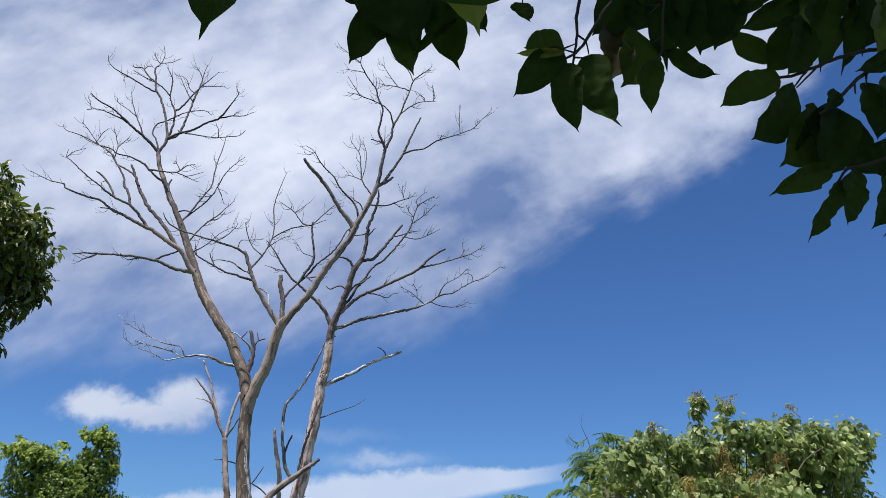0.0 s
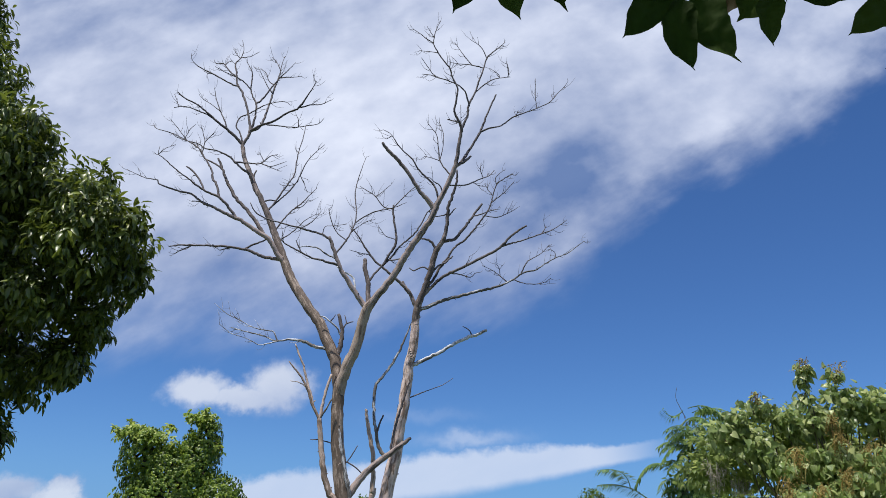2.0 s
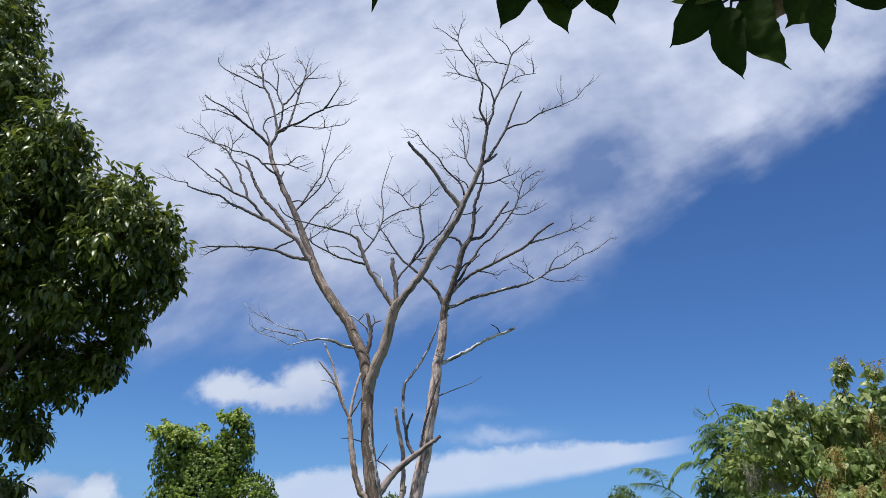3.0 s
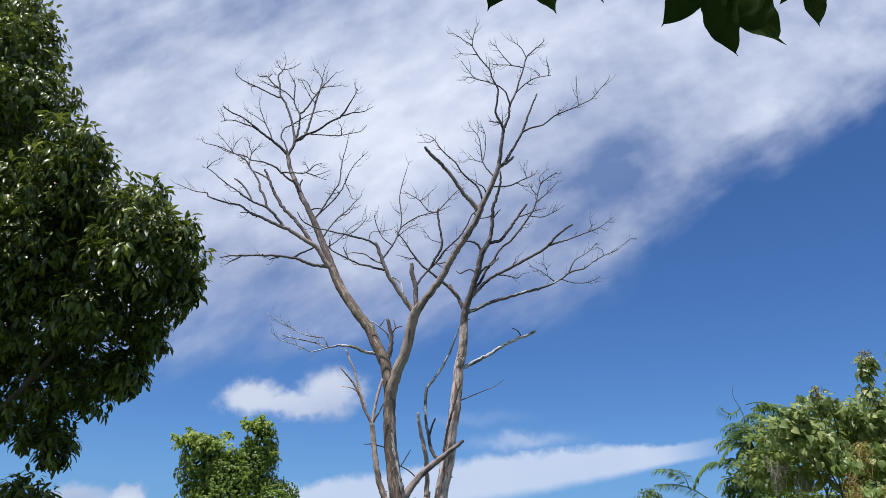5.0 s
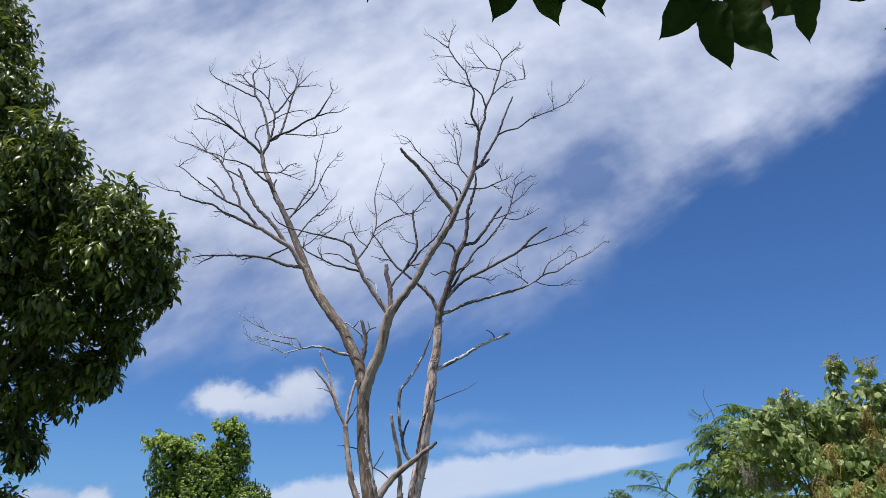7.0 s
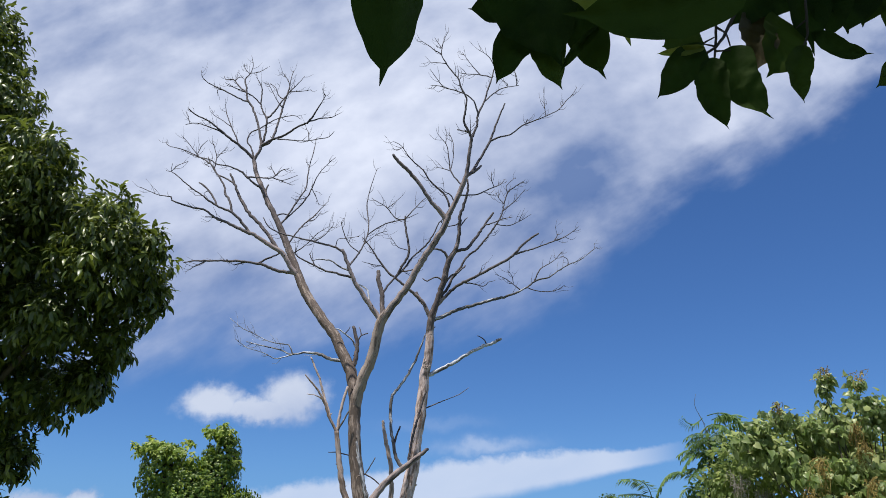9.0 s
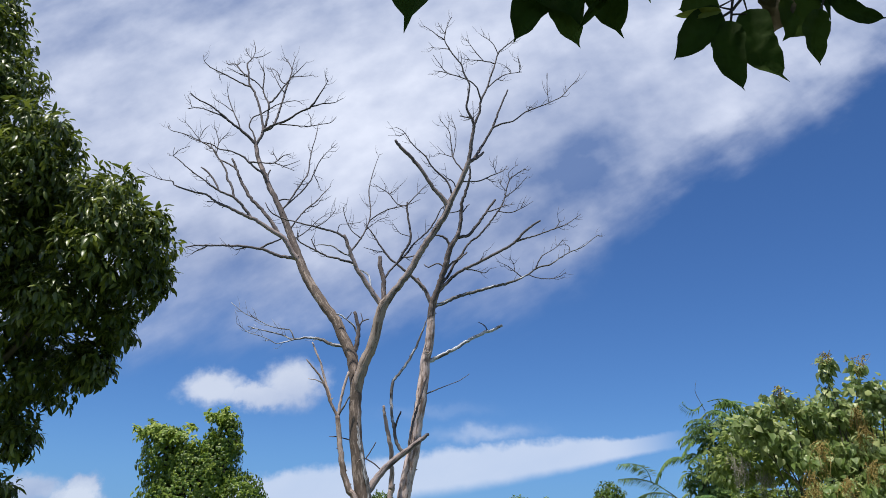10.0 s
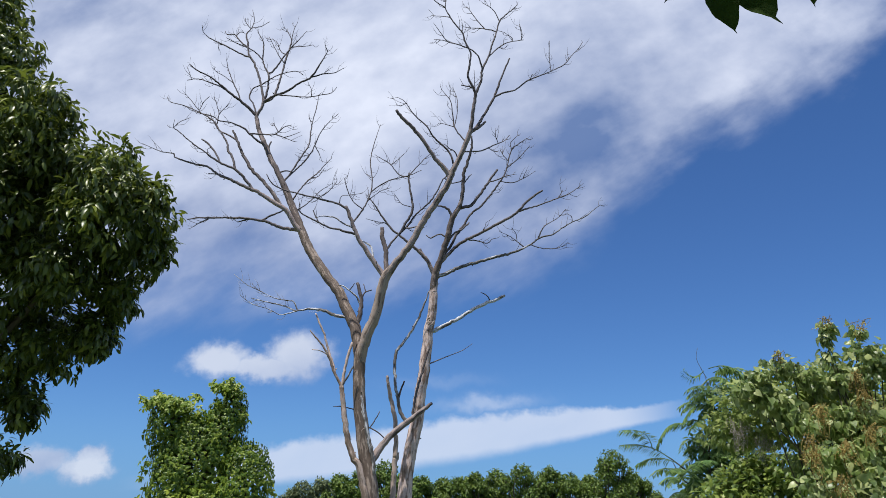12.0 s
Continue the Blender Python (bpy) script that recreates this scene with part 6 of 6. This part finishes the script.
hanging_leaf((0.3475, 0.6800, 2.2174), (-0.0651, -0.0120, -0.0800), 0.0403, 0.11)
hanging_leaf((0.3518, 0.6900, 2.2313), (-0.0533, -0.0120, -0.0146), 0.0427, 0.00)
hanging_leaf((0.3441, 0.6700, 2.2080), (-0.0605, -0.0120, -0.0186), 0.0119, 0.00, young=True)
hanging_leaf((0.4650, 0.6800, 2.2183), (-0.0203, -0.0120, -0.0874), 0.0320, 0.28)
hanging_leaf((0.2993, 0.6800, 2.2877), (0.0063, -0.0120, -0.0393), 0.0307, 0.23)
hanging_leaf((0.4270, 0.7200, 2.4071), (0.0087, -0.0120, -0.0782), 0.0680, 0.00)
hanging_leaf((0.4688, 0.7200, 2.4235), (-0.0118, -0.0120, -0.1129), 0.0776, 0.00)
# the dark cluster beside it
hanging_leaf((0.5060, 0.7000, 2.4084), (-0.0245, -0.0120, -0.1947), 0.0612, 0.10)
hanging_leaf((0.5509, 0.7100, 2.4095), (-0.0155, -0.0120, -0.1569), 0.1089, 0.04)
hanging_leaf((0.5707, 0.7200, 2.4119), (-0.0087, -0.0120, -0.1407), 0.1010, -0.04)
hanging_leaf((0.4824, 0.6900, 2.2451), (0.0608, -0.0120, -0.0399), 0.0256, 0.31)
hanging_leaf((0.5228, 0.7000, 2.3702), (-0.0179, -0.0120, -0.1391), 0.0601, 0.00)
hanging_leaf((0.5675, 0.7400, 2.5143), (-0.0141, -0.0120, -0.1585), 0.1090, 0.00)
hanging_leaf((0.5309, 0.7300, 2.4977), (-0.0164, -0.0120, -0.1610), 0.0715, 0.00)
# the thick sprays at the end of the bough
hanging_leaf((0.6532, 0.7100, 2.3815), (-0.0697, -0.0120, -0.0646), 0.0294, 0.13)
hanging_leaf((0.6971, 0.7100, 2.3772), (-0.1017, -0.0120, -0.0788), 0.0371, 0.00)
hanging_leaf((0.6465, 0.7200, 2.2705), (-0.0605, -0.0120, 0.0355), 0.0339, -0.14)
hanging_leaf((0.6880, 0.7100, 2.3321), (-0.0706, -0.0120, -0.1023), 0.0592, 0.00)
hanging_leaf((0.6908, 0.7000, 2.3275), (-0.0493, -0.0120, -0.1045), 0.0464, -0.08)
hanging_leaf((0.7353, 0.7200, 2.4512), (-0.0273, -0.0120, -0.1980), 0.0746, 0.00)
hanging_leaf((0.7335, 0.7300, 2.4721), (-0.0478, -0.0120, -0.1674), 0.0728, 0.00)
hanging_leaf((0.7963, 0.7200, 2.4274), (-0.0614, -0.0120, -0.1785), 0.0443, 0.00)
hanging_leaf((0.8295, 0.7300, 2.4861), (-0.0460, -0.0120, -0.1908), 0.0835, 0.00)
hanging_leaf((0.8184, 0.7000, 2.3851), (-0.0446, -0.0120, -0.1218), 0.0413, 0.00, young=True)
hanging_leaf((0.8252, 0.7000, 2.2902), (-0.0890, -0.0120, -0.0521), 0.0297, 0.00)
hanging_leaf((0.6365, 0.7000, 2.2282), (-0.0938, -0.0120, -0.0635), 0.0393, 0.13)
hanging_leaf((0.6619, 0.7100, 2.2217), (-0.0790, -0.0120, -0.0943), 0.0547, -0.12)
hanging_leaf((0.6942, 0.7200, 2.2013), (-0.0748, -0.0120, -0.1028), 0.0598, -0.07)
hanging_leaf((0.7319, 0.7300, 2.2069), (-0.0897, -0.0120, -0.0972), 0.0648, 0.00)
hanging_leaf((0.7173, 0.7100, 2.1940), (-0.0455, -0.0120, -0.1140), 0.0564, 0.00)
hanging_leaf((0.7036, 0.6900, 2.2052), (-0.0274, -0.0120, -0.0370), 0.0221, 0.00)
hanging_leaf((0.7754, 0.7200, 2.2497), (-0.0156, -0.0120, -0.0982), 0.0457, 0.00)
hanging_leaf((0.8183, 0.7300, 2.2677), (-0.0334, -0.0120, -0.1192), 0.0591, 0.00)
hanging_leaf((0.7710, 0.7400, 2.1945), (-0.0498, -0.0120, -0.0824), 0.0485, 0.00)
hanging_leaf((0.8104, 0.7200, 2.1504), (-0.1095, -0.0120, -0.0486), 0.0444, 0.00)
hanging_leaf((0.6779, 0.7000, 2.0951), (-0.0943, -0.0120, -0.0515), 0.0333, 0.17)
hanging_leaf((0.6896, 0.7000, 2.0820), (-0.0695, -0.0120, -0.0959), 0.0306, 0.22)
hanging_leaf((0.7220, 0.7100, 2.1032), (-0.0396, -0.0120, -0.0834), 0.0381, 0.21)
hanging_leaf((0.7736, 0.7200, 2.1236), (-0.0543, -0.0120, -0.1005), 0.0374, -0.27)
hanging_leaf((0.8169, 0.7500, 2.5398), (-0.0512, -0.0120, -0.1731), 0.0895, 0.00)
hanging_leaf((0.8920, 0.7500, 2.5392), (-0.0383, -0.0120, -0.1509), 0.0898, 0.00)
hanging_leaf((0.7405, 0.7500, 2.5283), (-0.0495, -0.0120, -0.1506), 0.0751, 0.00)
hanging_leaf((0.8660, 0.7400, 2.2520), (-0.0797, -0.0120, -0.1555), 0.0741, 0.00)
hanging_leaf((0.9236, 0.7400, 2.4097), (-0.0986, -0.0120, -0.1982), 0.0937, 0.00)
hanging_leaf((0.8449, 0.7400, 2.1334), (-0.0930, -0.0120, -0.1103), 0.0632, 0.00)
# the nearer spray and the large leaves close above the eye
hanging_leaf((0.1463, 0.6300, 2.2392), (-0.0770, -0.0120, -0.0165), 0.0396, -0.10)
hanging_leaf((0.1454, 0.6200, 2.2174), (-0.0485, -0.0120, -0.1021), 0.0425, 0.12)
hanging_leaf((0.1825, 0.6200, 2.2139), (-0.0356, -0.0120, -0.0482), 0.0370, 0.00)
hanging_leaf((0.1563, 0.6100, 2.2008), (0.0060, -0.0120, -0.1002), 0.0396, 0.17)
hanging_leaf((0.1926, 0.6200, 2.2329), (0.0185, -0.0120, -0.1120), 0.0492, 0.17)
hanging_leaf((0.2059, 0.6000, 2.1803), (-0.0466, -0.0120, -0.0691), 0.0121, 0.27)
hanging_leaf((0.2109, 0.6200, 2.2121), (0.0287, -0.0120, -0.0396), 0.0243, -0.16)
hanging_leaf((0.2266, 0.6300, 2.3004), (-0.0294, -0.0120, -0.1008), 0.0573, 0.00)
hanging_leaf((0.1759, 0.6300, 2.2753), (-0.0018, -0.0120, -0.0520), 0.0285, 0.00)
hanging_leaf((0.1505, 0.6400, 2.3288), (-0.0225, -0.0120, -0.1121), 0.0580, 0.00)
hanging_leaf((0.1657, 0.5500, 2.2203), (0.0539, -0.0120, -0.1130), 0.0565, -0.13, young=True)
hanging_leaf((0.1128, 0.6000, 2.2652), (0.0494, -0.0120, -0.1423), 0.0968, 0.00)
hanging_leaf((0.2197, 0.3000, 1.9643), (-0.1098, -0.0120, -0.0388), 0.0429, -0.18)
hanging_leaf((-0.0101, 0.4450, 2.1318), (0.0046, -0.0120, -0.1444), 0.0596, -0.15)
hanging_leaf((0.2091, 0.3200, 2.0253), (-0.0427, -0.0120, -0.0696), 0.0646, 0.00)
twig(0.0024, (0.3769, 0.6800, 2.3306), (0.3659, 0.6800, 2.2649), (0.3661, 0.6800, 2.2455), (0.3577, 0.6800, 2.2017))
bough(0.3769, 0.6800, 2.3306)
twig(0.0024, (0.4299, 0.6800, 2.3332), (0.3870, 0.6800, 2.2587), (0.3762, 0.6800, 2.2372), (0.3614, 0.6800, 2.2165), (0.3411, 0.6800, 2.2031))
bough(0.4299, 0.6800, 2.3332)
twig(0.0015, (0.3661, 0.6800, 2.2455), (0.3754, 0.6800, 2.2371), (0.3783, 0.6800, 2.2176))
twig(0.0013, (0.3614, 0.6800, 2.2173), (0.3477, 0.6800, 2.2208))
twig(0.0013, (0.3596, 0.6800, 2.2103), (0.3778, 0.6800, 2.2116))
twig(0.0013, (0.3478, 0.6800, 2.2225), (0.3623, 0.6800, 2.2312))
twig(0.0013, (0.4758, 0.6800, 2.3064), (0.4546, 0.6800, 2.3036))
twig(0.0014, (0.4783, 0.6800, 2.3086), (0.4596, 0.6800, 2.2877))
twig(0.0018, (0.4876, 0.6800, 2.3363), (0.4752, 0.6800, 2.2562), (0.4718, 0.6800, 2.2338), (0.4643, 0.6800, 2.2182))
bough(0.4876, 0.6800, 2.3363)
twig(0.0014, (0.4752, 0.6800, 2.2562), (0.4607, 0.6800, 2.2439))
twig(0.0012, (0.2990, 0.6800, 2.3014), (0.2992, 0.6800, 2.2868))
bough(0.2990, 0.6800, 2.3014)
twig(0.0030, (0.8569, 0.7000, 2.3151), (0.8000, 0.7000, 2.2939), (0.7579, 0.7000, 2.2813), (0.7183, 0.7000, 2.2655), (0.6870, 0.7000, 2.2482), (0.6524, 0.7000, 2.2308), (0.6331, 0.7000, 2.2260))
twig(0.0016, (0.6784, 0.7000, 2.2445), (0.6508, 0.7000, 2.2112))
twig(0.0016, (0.6890, 0.7000, 2.2466), (0.6567, 0.7000, 2.2136))
twig(0.0032, (0.8613, 0.7000, 2.3012), (0.7996, 0.7000, 2.2703), (0.7576, 0.7000, 2.2471), (0.7268, 0.7000, 2.2168), (0.6970, 0.7000, 2.1875), (0.6792, 0.7000, 2.1754))
twig(0.0016, (0.7596, 0.7000, 2.2455), (0.7555, 0.7000, 2.2288))
twig(0.0016, (0.7390, 0.7000, 2.2288), (0.7367, 0.7000, 2.2126))
twig(0.0016, (0.7148, 0.7000, 2.2050), (0.7027, 0.7000, 2.1855))
twig(0.0026, (0.8166, 0.7000, 2.1443), (0.7311, 0.7000, 2.1077), (0.6989, 0.7000, 2.0969), (0.6822, 0.7000, 2.0782))
twig(0.0022, (0.8699, 0.7000, 2.3920), (0.8068, 0.7000, 2.3693))
bough(0.8941, 0.7000, 2.3712)
twig(0.0018, (0.2193, 0.6300, 2.2682), (0.1813, 0.6300, 2.2307), (0.1458, 0.6300, 2.2182), (0.1333, 0.6300, 2.2199))
twig(0.0013, (0.1601, 0.6300, 2.2245), (0.1599, 0.6300, 2.2439))
twig(0.0013, (0.1781, 0.6300, 2.2292), (0.1708, 0.6300, 2.2148))
bough(0.2193, 0.6300, 2.2682)
